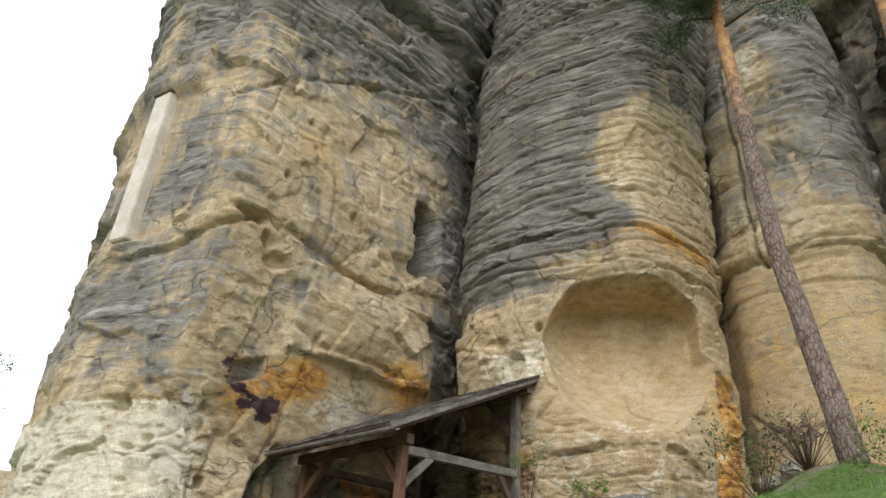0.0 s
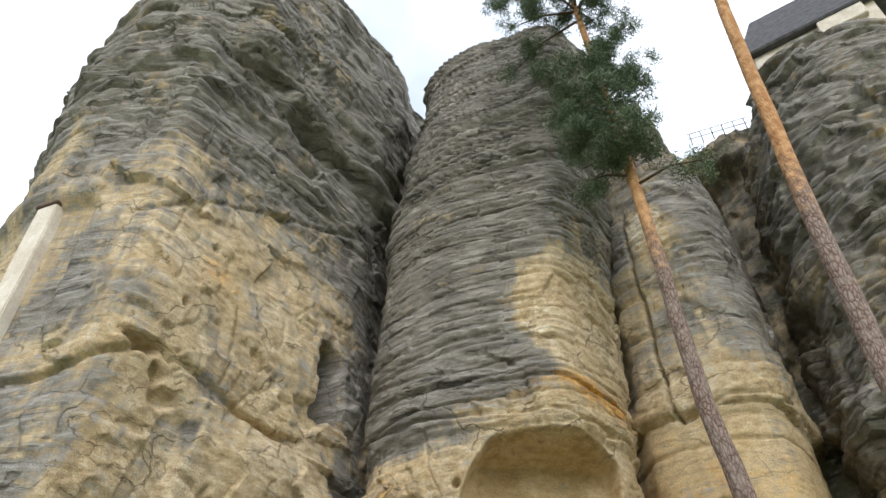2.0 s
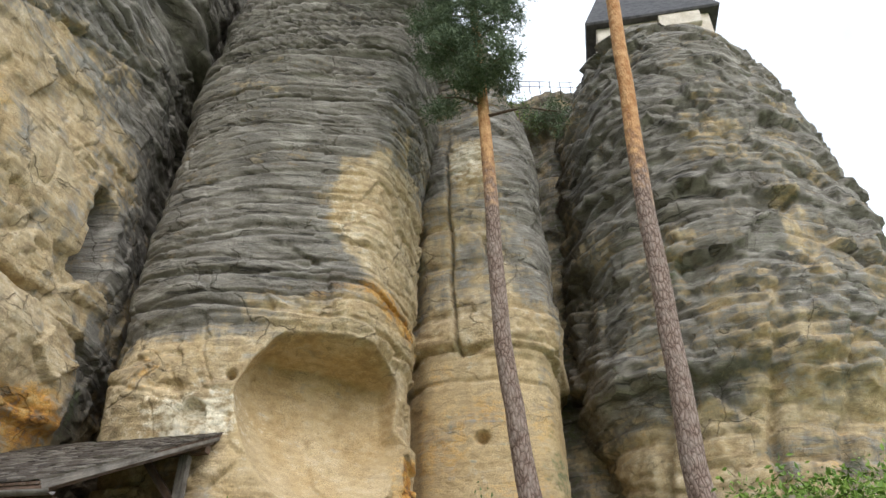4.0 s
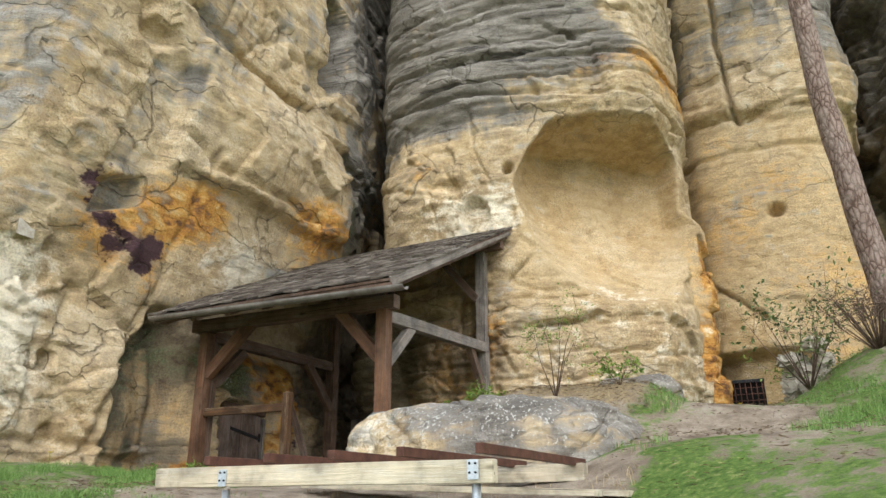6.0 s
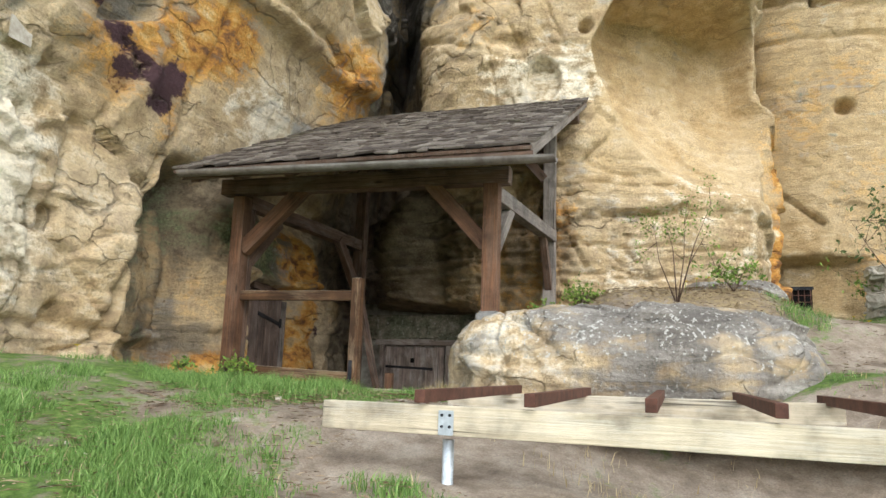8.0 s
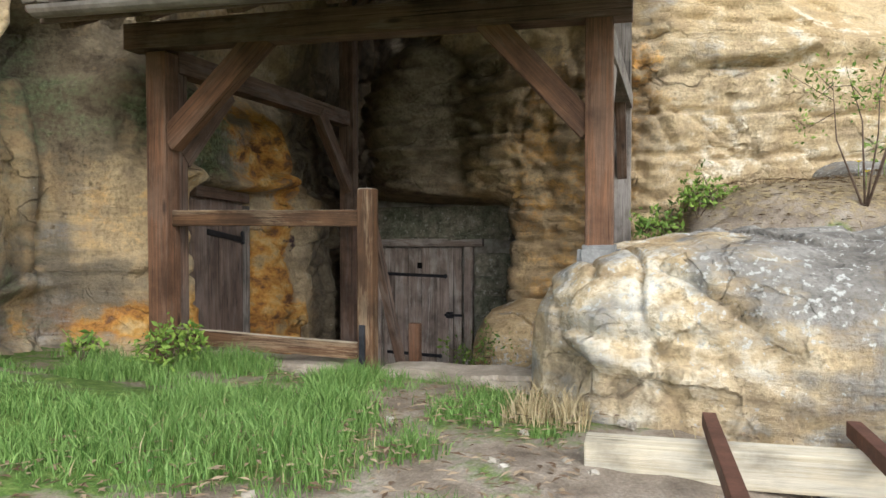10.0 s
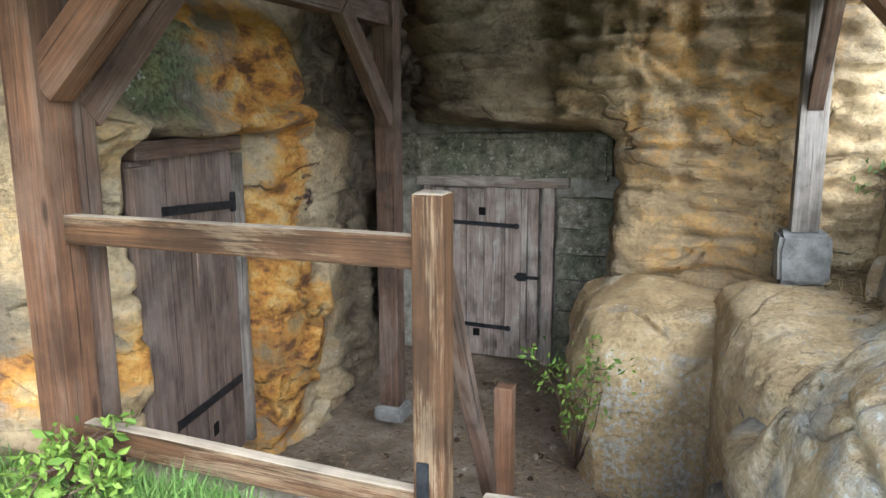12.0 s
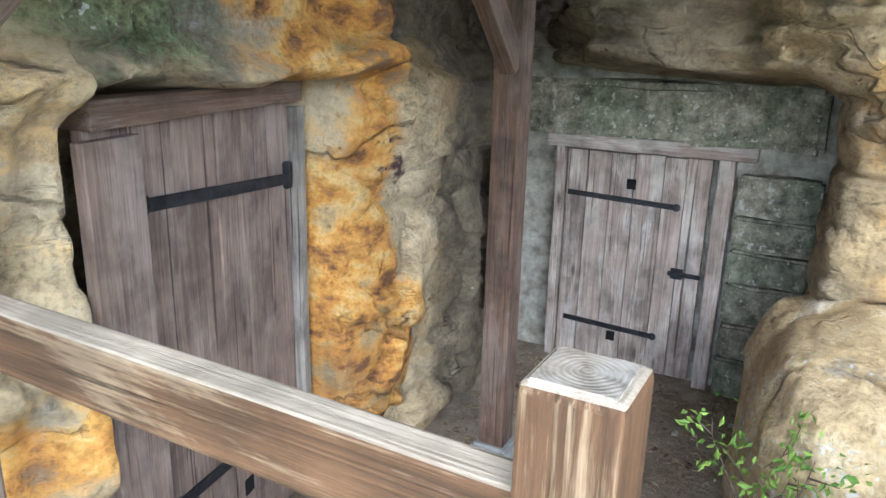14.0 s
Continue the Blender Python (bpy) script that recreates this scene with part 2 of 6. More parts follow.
def rock_material():
    k = Mat("weathered_sandstone", 0.92)
    big, mid, fine = k.noise(0.9, 5), k.noise(3.6, 8, k.scaled((1, 1, 1.7)), rough=0.62), k.noise(30, 5, rough=0.7)
    streak = k.noise(1.0, 5, k.scaled((3.2, 3.2, 0.55)), rough=0.6)
    lam = k.noise(1.0, 7, k.scaled((1.1, 1.1, 6.5)), 0.62, 0.5)
    crust, iron, pale, damp_shade = k.attr("stain_a")
    purple, green, fresh, soot = k.attr("stain_b")

    def edge(mask, spread, *noises):
        v = mask
        for n, amount in noises:
            v = k.math("ADD", v, k.math("MULTIPLY", k.math("SUBTRACT", n, 0.5), amount))
        return k.ramp(v, [(0.5 - spread, 0.0), (0.5 + spread, 1.0)])

    base = k.ramp(big, [(0.30, (0.43, 0.300, 0.152)), (0.48, (0.52, 0.395, 0.232)), (0.66, (0.57, 0.465, 0.315))])
    base = k.mix(0.42, base, k.ramp(mid, [(0.38, (0.19, 0.135, 0.080)), (0.48, (0.46, 0.35, 0.195)), (0.54, (0.53, 0.425, 0.255)), (0.62, (0.68, 0.60, 0.44))]))
    base = k.mix(k.ramp(streak, [(0.50, 0.0), (0.72, 0.35)]), base, (0.30, 0.235, 0.16))
    iron_c = k.ramp(mid, [(0.38, (0.17, 0.085, 0.040)), (0.46, (0.46, 0.215, 0.050)), (0.54, (0.56, 0.305, 0.075)), (0.64, (0.62, 0.42, 0.18))])
    base = k.mix(edge(iron, 0.12, (mid, 1.5), (big, 0.6), (fine, 0.25)), base, iron_c)
    fresh_c = k.ramp(big, [(0.35, (0.48, 0.33, 0.145)), (0.6, (0.57, 0.42, 0.215))])
    base = k.mix(k.math("MULTIPLY", fresh, 0.45), base, fresh_c)
    pale_c = k.ramp(mid, [(0.32, (0.52, 0.44, 0.30)), (0.62, (0.76, 0.69, 0.54))])
    base = k.mix(edge(pale, 0.14, (mid, 1.4), (streak, 0.5), (fine, 0.3)), base, pale_c)
    crust_c = k.ramp(lam, [(0.34, (0.085, 0.079, 0.072)), (0.46, (0.180, 0.168, 0.150)), (0.56, (0.255, 0.240, 0.214)), (0.68, (0.40, 0.378, 0.335))])
    crust_c = k.mix(k.ramp(big, [(0.52, 0.0), (0.66, 0.55)]), crust_c, (0.105, 0.098, 0.090))
    base = k.mix(k.math("MULTIPLY", edge(crust, 0.13, (mid, 0.55), (lam, 0.9), (streak, 0.7), (fine, 0.3)), 0.93), base, crust_c)
    # Dark tone for damp rock and for shade in niche, cleft and yard.
    damp_shade_c = k.ramp(mid, [(0.36, (0.060, 0.050, 0.038)), (0.6, (0.19, 0.155, 0.105))])
    base = k.mix(k.math("MULTIPLY", edge(damp_shade, 0.14, (mid, 1.2), (streak, 0.8)), 0.85), base, damp_shade_c)
    base = k.mix(edge(purple, 0.07, (mid, 1.7), (fine, 0.4)), base, (0.068, 0.036, 0.040))
    base = k.mix(k.math("MULTIPLY", edge(green, 0.14, (mid, 1.3), (fine, 0.5)), 0.8), base, k.ramp(fine, [(0.35, (0.05, 0.065, 0.03)), (0.65, (0.16, 0.20, 0.10))]))
    base = k.mix(k.math("MULTIPLY", edge(soot, 0.06, (k.noise(26, 3, rough=0.5), 1.9), (mid, 0.5)), 0.8), base, (0.50, 0.49, 0.44))
    bedline = k.noise(1.0, 6, k.scaled((0.5, 0.5, 7.0)), 0.6, 0.4)
    lines = k.math("MULTIPLY", k.ramp(bedline, [(0.37, 1.0), (0.40, 0.0)]), k.ramp(crust, [(0.45, 0.2), (0.75, 1.0)]))
    lines = k.math("MULTIPLY", lines, k.ramp(soot, [(0.02, 1.0), (0.08, 0.0)]))
    base = k.mix(k.math("MULTIPLY", lines, 0.65), base, (0.045, 0.042, 0.040))
    specks = k.ramp(fine, [(0.36, 0.54), (0.5, 1.0), (0.64, 1.28)])
    base = k.mix(k.ramp(k.noise(1.4, 3), [(0.38, 0.30), (0.62, 0.75)]), base, specks, "MULTIPLY")
    pits = k.ramp(k.noise(13, 3, rough=0.5), [(0.27, 0.0), (0.36, 1.0)])
    base = k.mix(0.22, base, pits, "MULTIPLY")
    warp = k.t.nodes.new("ShaderNodeVectorMath")
    warp.operation = "MULTIPLY_ADD"
    wob = k.t.nodes.new("ShaderNodeTexNoise")
    wob.inputs["Scale"].default_value, wob.inputs["Detail"].default_value = 1.3, 4
    k.link(k.xyz, wob.inputs["Vector"])
    k.link(wob.outputs["Color"], warp.inputs[0])
    warp.inputs[1].default_value = (0.9, 0.9, 0.9)
    k.link(k.xyz, warp.inputs[2])
    flat_cells = k.t.nodes.new("ShaderNodeMapping")
    flat_cells.inputs["Scale"].default_value = (0.42, 0.42, 0.85)
    k.link(warp.outputs["Vector"], flat_cells.inputs["Vector"])
    seam = k.voronoi(1.0, "DISTANCE_TO_EDGE", flat_cells.outputs["Vector"])
    seam2 = k.voronoi(3.1, "DISTANCE_TO_EDGE", flat_cells.outputs["Vector"])
    open_1 = k.math("MULTIPLY", k.ramp(seam, [(0.003, 1.0), (0.014, 0.0)]), k.ramp(big, [(0.45, 0.0), (0.56, 0.85)]))
    open_2 = k.math("MULTIPLY", k.ramp(seam2, [(0.004, 1.0), (0.02, 0.0)]), k.ramp(k.noise(1.7, 3), [(0.53, 0.0), (0.63, 0.75)]))
    cracks = k.math("MULTIPLY", k.math("MAXIMUM", open_1, open_2), k.math("SUBTRACT", 1.0, k.math("MAXIMUM", k.math("MULTIPLY", fresh, 0.85), k.math("MULTIPLY", pale, 0.9, True))))
    base = k.mix(k.math("MULTIPLY", cracks, 0.55), base, (0.075, 0.058, 0.040))
    k.color(base)
    k.relief((k.math("SUBTRACT", 1.0, k.math("MAXIMUM", cracks, k.math("MULTIPLY", lines, 0.6))), 0.8, 0.06), (mid, 0.45, 0.06), (lam, 0.6, 0.06), (pits, 0.5, 0.03), (fine, 0.9, 0.022))
    return k.m


def wood_material(name, dark, lightc, grey, wear=0.5, scale=1.0, pale_top=None):
    k = Mat(name, 0.74)
    vec = k.offset_by_object(k.scaled((22 * scale, 22 * scale, 0.8 * scale)))
    hair = k.offset_by_object(k.scaled((95 * scale, 95 * scale, 2.2 * scale)))
    grain, broad = k.noise(1.1, 8, vec, 0.7, 1.6), k.noise(1.0, 7, k.offset_by_object(k.scaled((8 * scale, 8 * scale, 1.5 * scale))), 0.7, 0.5)
    fine, split = k.noise(2.4, 4, hair, 0.7), k.noise(1.0, 3, k.offset_by_object(k.scaled((48 * scale, 48 * scale, 0.75 * scale))), 0.5)
    c = k.ramp(grain, [(0.30, dark), (0.50, tuple((a + b) / 2 for a, b in zip(dark, lightc))), (0.70, lightc)])
    worn = k.math("ADD", broad, k.math("MULTIPLY", k.math("SUBTRACT", fine, 0.5), 0.35))
    c = k.mix(k.math("MULTIPLY", k.ramp(worn, [(0.49, 0.0), (0.57, 1.0)]), wear), c, grey)
    c = k.mix(0.75, c, k.ramp(fine, [(0.30, 0.70), (0.52, 1.0), (0.72, 1.14)]), "MULTIPLY")
    if pale_top:
        # Faces that turn upward take a paler colour, by normal Z.
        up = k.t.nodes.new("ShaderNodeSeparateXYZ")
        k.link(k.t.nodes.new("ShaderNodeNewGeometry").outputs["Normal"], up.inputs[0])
        top_mask = k.math("ADD", up.outputs["Z"], k.math("MULTIPLY", k.math("SUBTRACT", broad, 0.5), 1.2))
        c = k.mix(k.math("MULTIPLY", k.ramp(top_mask, [(0.35, 0.0), (0.75, 1.0)]), k.ramp(fine, [(0.3, 0.55), (0.6, 1.0)])), c, pale_top)
    splits = k.ramp(split, [(0.30, 0.0), (0.36, 1.0)])
    c = k.mix(0.7, c, splits, "MULTIPLY")
    spots = k.noise(3.0, 5, k.offset_by_object(k.xyz), 0.6)
    c = k.mix(0.85, c, k.ramp(spots, [(0.36, 0.50), (0.5, 0.95), (0.64, 1.22)]), "MULTIPLY")
    knots = k.voronoi(1.0, "F1", k.offset_by_object(k.scaled((6, 6, 1.8))))
    c = k.mix(k.ramp(knots, [(0.05, 0.8), (0.14, 0.0)]), c, tuple(v * 0.35 for v in dark))
    k.color(c)
    k.relief((splits, 0.5, 0.010), (grain, 0.5, 0.010), (fine, 0.6, 0.004))
    return k.m


def plain_material(name, c0, c1, scale=8, rough=0.8, metal=0.0, bump=0.3, dist=0.01, by_object=True):
    k = Mat(name, rough, metal)
    vec = k.offset_by_object(k.xyz) if by_object else k.xyz
    a, b = k.noise(scale, 5, vec, 0.6), k.noise(scale * 7, 4, vec, 0.65)
    c = k.ramp(a, [(0.34, c0), (0.66, c1)])
    c = k.mix(0.5, c, k.ramp(b, [(0.3, 0.7), (0.7, 1.15)]), "MULTIPLY")
    k.color(c)
    k.relief((a, bump, dist * 2), (b, bump, dist))
    return k.m


def ground_material():
    k = Mat("trodden_grass_and_dirt", 0.95)
    big, mid, fine, tiny = k.noise(0.8, 4), k.noise(3.2, 5, rough=0.65), k.noise(14, 5, rough=0.7), k.noise(70, 3)
    grass, litter, gravel, _ = k.attr("cover")
    dirt = k.ramp(mid, [(0.32, (0.15, 0.115, 0.082)), (0.5, (0.265, 0.215, 0.160)), (0.70, (0.39, 0.335, 0.265))])
    dirt = k.mix(k.ramp(fine, [(0.58, 0.0), (0.75, 0.6)]), dirt, (0.12, 0.075, 0.042))
    green = k.ramp(fine, [(0.30, (0.036, 0.066, 0.012)), (0.5, (0.085, 0.145, 0.026)), (0.72, (0.19, 0.24, 0.065))])
    straw = k.ramp(fine, [(0.35, (0.16, 0.11, 0.05)), (0.65, (0.36, 0.28, 0.15))])
    v = k.math("ADD", grass, k.math("MULTIPLY", k.math("SUBTRACT", mid, 0.5), 1.5))
    v = k.math("ADD", v, k.math("MULTIPLY", k.math("SUBTRACT", fine, 0.5), 0.7))
    c = k.mix(k.ramp(v, [(0.38, 0.0), (0.62, 1.0)]), dirt, green)
    lv = k.math("ADD", litter, k.math("MULTIPLY", k.math("SUBTRACT", fine, 0.5), 1.2))
    c = k.mix(k.ramp(lv, [(0.4, 0.0), (0.65, 0.9)]), c, straw)
    c = k.mix(0.6, c, k.ramp(tiny, [(0.3, 0.6), (0.7, 1.25)]), "MULTIPLY")
    k.color(c)
    k.relief((mid, 0.5, 0.06), (fine, 0.7, 0.03), (tiny, 0.6, 0.008))
    return k.m


def leaf_material(name, c0, c1):
    k = Mat(name, 0.6)
    geo = k.t.nodes.new("ShaderNodeNewGeometry")
    k.color(k.ramp(geo.outputs["Random Per Island"], [(0.0, c0), (1.0, c1)]))
    return k.m


def bark_material():
    k = Mat("pine_bark", 0.9)
    wob = k.t.nodes.new("ShaderNodeVectorMath")
    wob.operation = "MULTIPLY_ADD"
    tw = k.t.nodes.new("ShaderNodeTexNoise")
    tw.inputs["Scale"].default_value = 3.0
    k.link(k.xyz, tw.inputs["Vector"])
    k.link(tw.outputs["Color"], wob.inputs[0])
    wob.inputs[1].default_value = (1.6, 1.6, 1.6)
    k.link(k.scaled((15, 15, 5.5)), wob.inputs[2])
    low = k.voronoi(1.0, "DISTANCE_TO_EDGE", wob.outputs["Vector"])
    mid, fine = k.noise(5, 5), k.noise(30, 4)
    sep = k.t.nodes.new("ShaderNodeSeparateXYZ")
    k.link(k.xyz, sep.inputs[0])
    high = k.ramp(k.math("ADD", k.math("MULTIPLY", sep.outputs["Z"], 0.1), k.math("MULTIPLY", k.math("SUBTRACT", mid, 0.5), 0.5)), [(0.80, 0.0), (1.12, 1.0)])
    plates = k.ramp(low, [(0.02, (0.10, 0.065, 0.048)), (0.10, (0.215, 0.150, 0.120)), (0.4, (0.32, 0.245, 0.205))])
    plates = k.mix(k.ramp(mid, [(0.45, 0.0), (0.65, 0.5)]), plates, (0.33, 0.27, 0.23))
    orange = k.ramp(mid, [(0.35, (0.34, 0.155, 0.058)), (0.65, (0.56, 0.33, 0.16))])
    c = k.mix(high, plates, orange)
    c = k.mix(0.6, c, k.ramp(fine, [(0.3, 0.65), (0.7, 1.2)]), "MULTIPLY")
    k.color(c)
    k.relief((low, 0.8, 0.05), (mid, 0.3, 0.02), (fine, 0.4, 0.008))
    return k.m


def end_grain_material():
    k = Mat("weathered_end_grain", 0.85)
    n = k.t.nodes.new("ShaderNodeTexWave")
    n.wave_type, n.rings_direction = "RINGS", "Z"
    n.inputs["Scale"].default_value, n.inputs["Distortion"].default_value, n.inputs["Detail"].default_value = 46, 3.4, 4
    k.link(k.xyz, n.inputs["Vector"])
    spots = k.noise(40, 5)
    c = k.ramp(n.outputs["Fac"], [(0.15, (0.255, 0.210, 0.162)), (0.85, (0.300, 0.252, 0.198))])
    blotch = k.noise(9, 5, rough=0.65)
    c = k.mix(k.ramp(blotch, [(0.42, 0.0), (0.62, 0.75)]), c, (0.30, 0.275, 0.24))
    c = k.mix(0.8, c, k.ramp(spots, [(0.34, 0.45), (0.5, 1.0), (0.66, 1.25)]), "MULTIPLY")
    k.color(c)
    k.relief((n.outputs["Fac"], 0.25, 0.003), (spots, 0.5, 0.004))
    return k.m


ROCK = rock_material()
END_GRAIN = end_grain_material()
WOOD_RED = wood_material("reddish_weathered_beam", (0.058, 0.032, 0.020), (0.225, 0.112, 0.058), (0.165, 0.108, 0.074), 0.5)
WOOD_DARK = wood_material("dark_shaded_timber", (0.060, 0.036, 0.025), (0.195, 0.124, 0.086), (0.175, 0.140, 0.115), 0.55)
WOOD_GREY = wood_material("silver_grey_timber", (0.11, 0.095, 0.08), (0.33, 0.29, 0.25), (0.29, 0.265, 0.24), 0.6)
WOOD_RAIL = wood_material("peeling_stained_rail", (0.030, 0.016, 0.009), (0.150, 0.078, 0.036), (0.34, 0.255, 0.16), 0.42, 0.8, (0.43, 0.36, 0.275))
WOOD_PALE = wood_material("fresh_sawn_timber", (0.44, 0.37, 0.25), (0.62, 0.55, 0.41), (0.52, 0.485, 0.40), 0.5, 0.7)
WOOD_DOOR = wood_material("old_door_planks", (0.100, 0.070, 0.054), (0.285, 0.202, 0.158), (0.30, 0.245, 0.210), 0.5, 0.7)
WOOD_ASH = wood_material("bleached_door_planks", (0.17, 0.132, 0.110), (0.44, 0.355, 0.305), (0.52, 0.475, 0.43), 0.6, 0.8)


def shingle_material():
    k = Mat("weathered_roof_shingle", 0.85)
    geo, info = k.t.nodes.new("ShaderNodeNewGeometry"), k.t.nodes.new("ShaderNodeObjectInfo")
    pick = k.math("FRACT", k.math("ADD", geo.outputs["Random Per Island"], info.outputs["Random"]))
    c = k.ramp(pick, [(0.0, (0.050, 0.040, 0.033)), (0.45, (0.105, 0.086, 0.070)), (0.8, (0.165, 0.142, 0.118)), (1.0, (0.25, 0.225, 0.19))])
    grain, moss = k.noise(30, 5, k.scaled((0.4, 1.6, 1))), k.noise(2.2, 5)
    c = k.mix(0.8, c, k.ramp(grain, [(0.3, 0.55), (0.7, 1.3)]), "MULTIPLY")
    c = k.mix(k.ramp(moss, [(0.56, 0.0), (0.70, 0.6)]), c, (0.085, 0.085, 0.042))
    k.color(c)
    k.relief((grain, 0.6, 0.01))
    return k.m


SHINGLE = shingle_material()
IRON = plain_material("black_forged_iron", (0.018, 0.019, 0.022), (0.055, 0.055, 0.060), 12, 0.6, 0.6, 0.3, 0.003)
RUSTY = plain_material("rust_brown_painted_steel", (0.060, 0.026, 0.017), (0.125, 0.055, 0.036), 9, 0.65, 0.1, 0.2, 0.002)
ZINC = plain_material("galvanised_steel", (0.42, 0.46, 0.48), (0.60, 0.64, 0.66), 18, 0.42, 0.75, 0.1, 0.001)
GUTTER = plain_material("dull_lead_gutter", (0.15, 0.13, 0.115), (0.27, 0.25, 0.23), 5, 0.42, 0.35, 0.15, 0.002)


def masonry_material():
    k = Mat("mossy_stone_block", 0.92)
    vec = k.offset_by_object(k.xyz)
    tone, mottle, grit = k.noise(2.2, 5, vec, 0.6), k.noise(9, 8, vec, 0.72), k.noise(60, 4, vec, 0.7)
    c = k.ramp(mottle, [(0.34, (0.085, 0.080, 0.060)), (0.46, (0.205, 0.195, 0.145)), (0.56, (0.30, 0.280, 0.215)), (0.68, (0.47, 0.445, 0.365))])
    c = k.mix(k.ramp(tone, [(0.44, 0.0), (0.60, 0.6)]), c, k.ramp(mottle, [(0.38, (0.055, 0.075, 0.045)), (0.62, (0.19, 0.225, 0.145))]))
    lichen = k.ramp(k.noise(17, 6, vec, 0.6), [(0.60, 0.0), (0.65, 0.85)])
    c = k.mix(lichen, c, (0.50, 0.485, 0.42))
    c = k.mix(0.7, c, k.ramp(grit, [(0.32, 0.6), (0.68, 1.25)]), "MULTIPLY")
    k.color(c)
    k.relief((tone, 0.5, 0.05), (mottle, 0.7, 0.03), (grit, 0.6, 0.006))
    return k.m


BLOCK = masonry_material()
MORTAR = plain_material("lime_mortar_wall", (0.19, 0.178, 0.145), (0.50, 0.475, 0.41), 6, 0.9, 0, 0.6, 0.02)
STONE = plain_material("pale_worn_stone", (0.30, 0.26, 0.20), (0.52, 0.48, 0.40), 7, 0.9, 0, 0.5, 0.012)
SILL = plain_material("trodden_tan_stone", (0.25, 0.205, 0.155), (0.42, 0.36, 0.285), 6, 0.9, 0, 0.6, 0.02)
CEMENT = plain_material("grey_cement", (0.16, 0.158, 0.15), (0.30, 0.295, 0.28), 8, 0.9, 0, 0.4, 0.006)
PLASTER = plain_material("cream_lime_plaster", (0.60, 0.52, 0.42), (0.74, 0.67, 0.57), 2.0, 0.9, 0, 0.3, 0.01)
SLATE = plain_material("dark_slate_roof", (0.050, 0.048, 0.050), (0.105, 0.100, 0.100), 4, 0.7, 0, 0.3, 0.01)
# Flat black for slabs that stand for the dark inside openings.
BLACK = plain_material("unlit_hollow", (0.006, 0.006, 0.006), (0.012, 0.011, 0.010), 4, 1.0, 0, 0.1, 0.01)
GROUND = ground_material()
BARK = bark_material()
NEEDLE = leaf_material("pine_needles", (0.052, 0.080, 0.042), (0.165, 0.205, 0.115))
LEAF = leaf_material("spring_leaves", (0.070, 0.135, 0.018), (0.235, 0.34, 0.060))
LEAF_DULL = leaf_material("dusty_shrub_leaves", (0.055, 0.085, 0.024), (0.17, 0.21, 0.075))
BLADE = leaf_material("grass_blades", (0.052, 0.125, 0.018), (0.22, 0.335, 0.092))
DEAD_LEAF = leaf_material("dead_leaves", (0.085, 0.048, 0.026), (0.36, 0.27, 0.17))
STRAW = leaf_material("dry_grass", (0.26, 0.19, 0.09), (0.50, 0.41, 0.24))
TWIG = plain_material("brown_twigs", (0.075, 0.048, 0.034), (0.165, 0.115, 0.085), 14, 0.9)
PETAL = plain_material("yellow_petals", (0.72, 0.50, 0.015), (0.85, 0.66, 0.03), 10, 0.6)
CONE = plain_material("brown_pine_cone", (0.05, 0.030, 0.020), (0.11, 0.070, 0.046), 30, 0.9)


# ---- rock towers ----
def smooth_plan(pts, n, density):
    """Catmull-Rom through pts, n samples spread by length times density(x, y)."""
    p = np.array(pts, float)
    q = np.vstack([2 * p[0] - p[1], p, 2 * p[-1] - p[-2]])
    fine = []
    for i in range(1, len(q) - 2):
        for f in np.linspace(0, 1, 60, endpoint=False):
            a, b, c, d = q[i - 1], q[i], q[i + 1], q[i + 2]
            fine.append(0.5 * (2 * b + (c - a) * f + (2 * a - 5 * b + 4 * c - d) * f * f + (3 * b - a - 3 * c + d) * f ** 3))
    fine = np.array(fine + [p[-1]])
    step = np.hypot(*np.diff(fine, axis=0).T) * density((fine[:-1, 0] + fine[1:, 0]) / 2, (fine[:-1, 1] + fine[1:, 1]) / 2)
    s = np.concatenate([[0], np.cumsum(step)])
    t = np.linspace(0, s[-1], n)
    return np.stack([np.interp(t, s, fine[:, 0]), np.interp(t, s, fine[:, 1])], -1)


def heights(*stretches):
    """(z0, z1, step) one after another."""
    out = []
    for z0, z1, st in stretches:
        out += list(np.arange(z0, z1, st))
    return np.array(out)


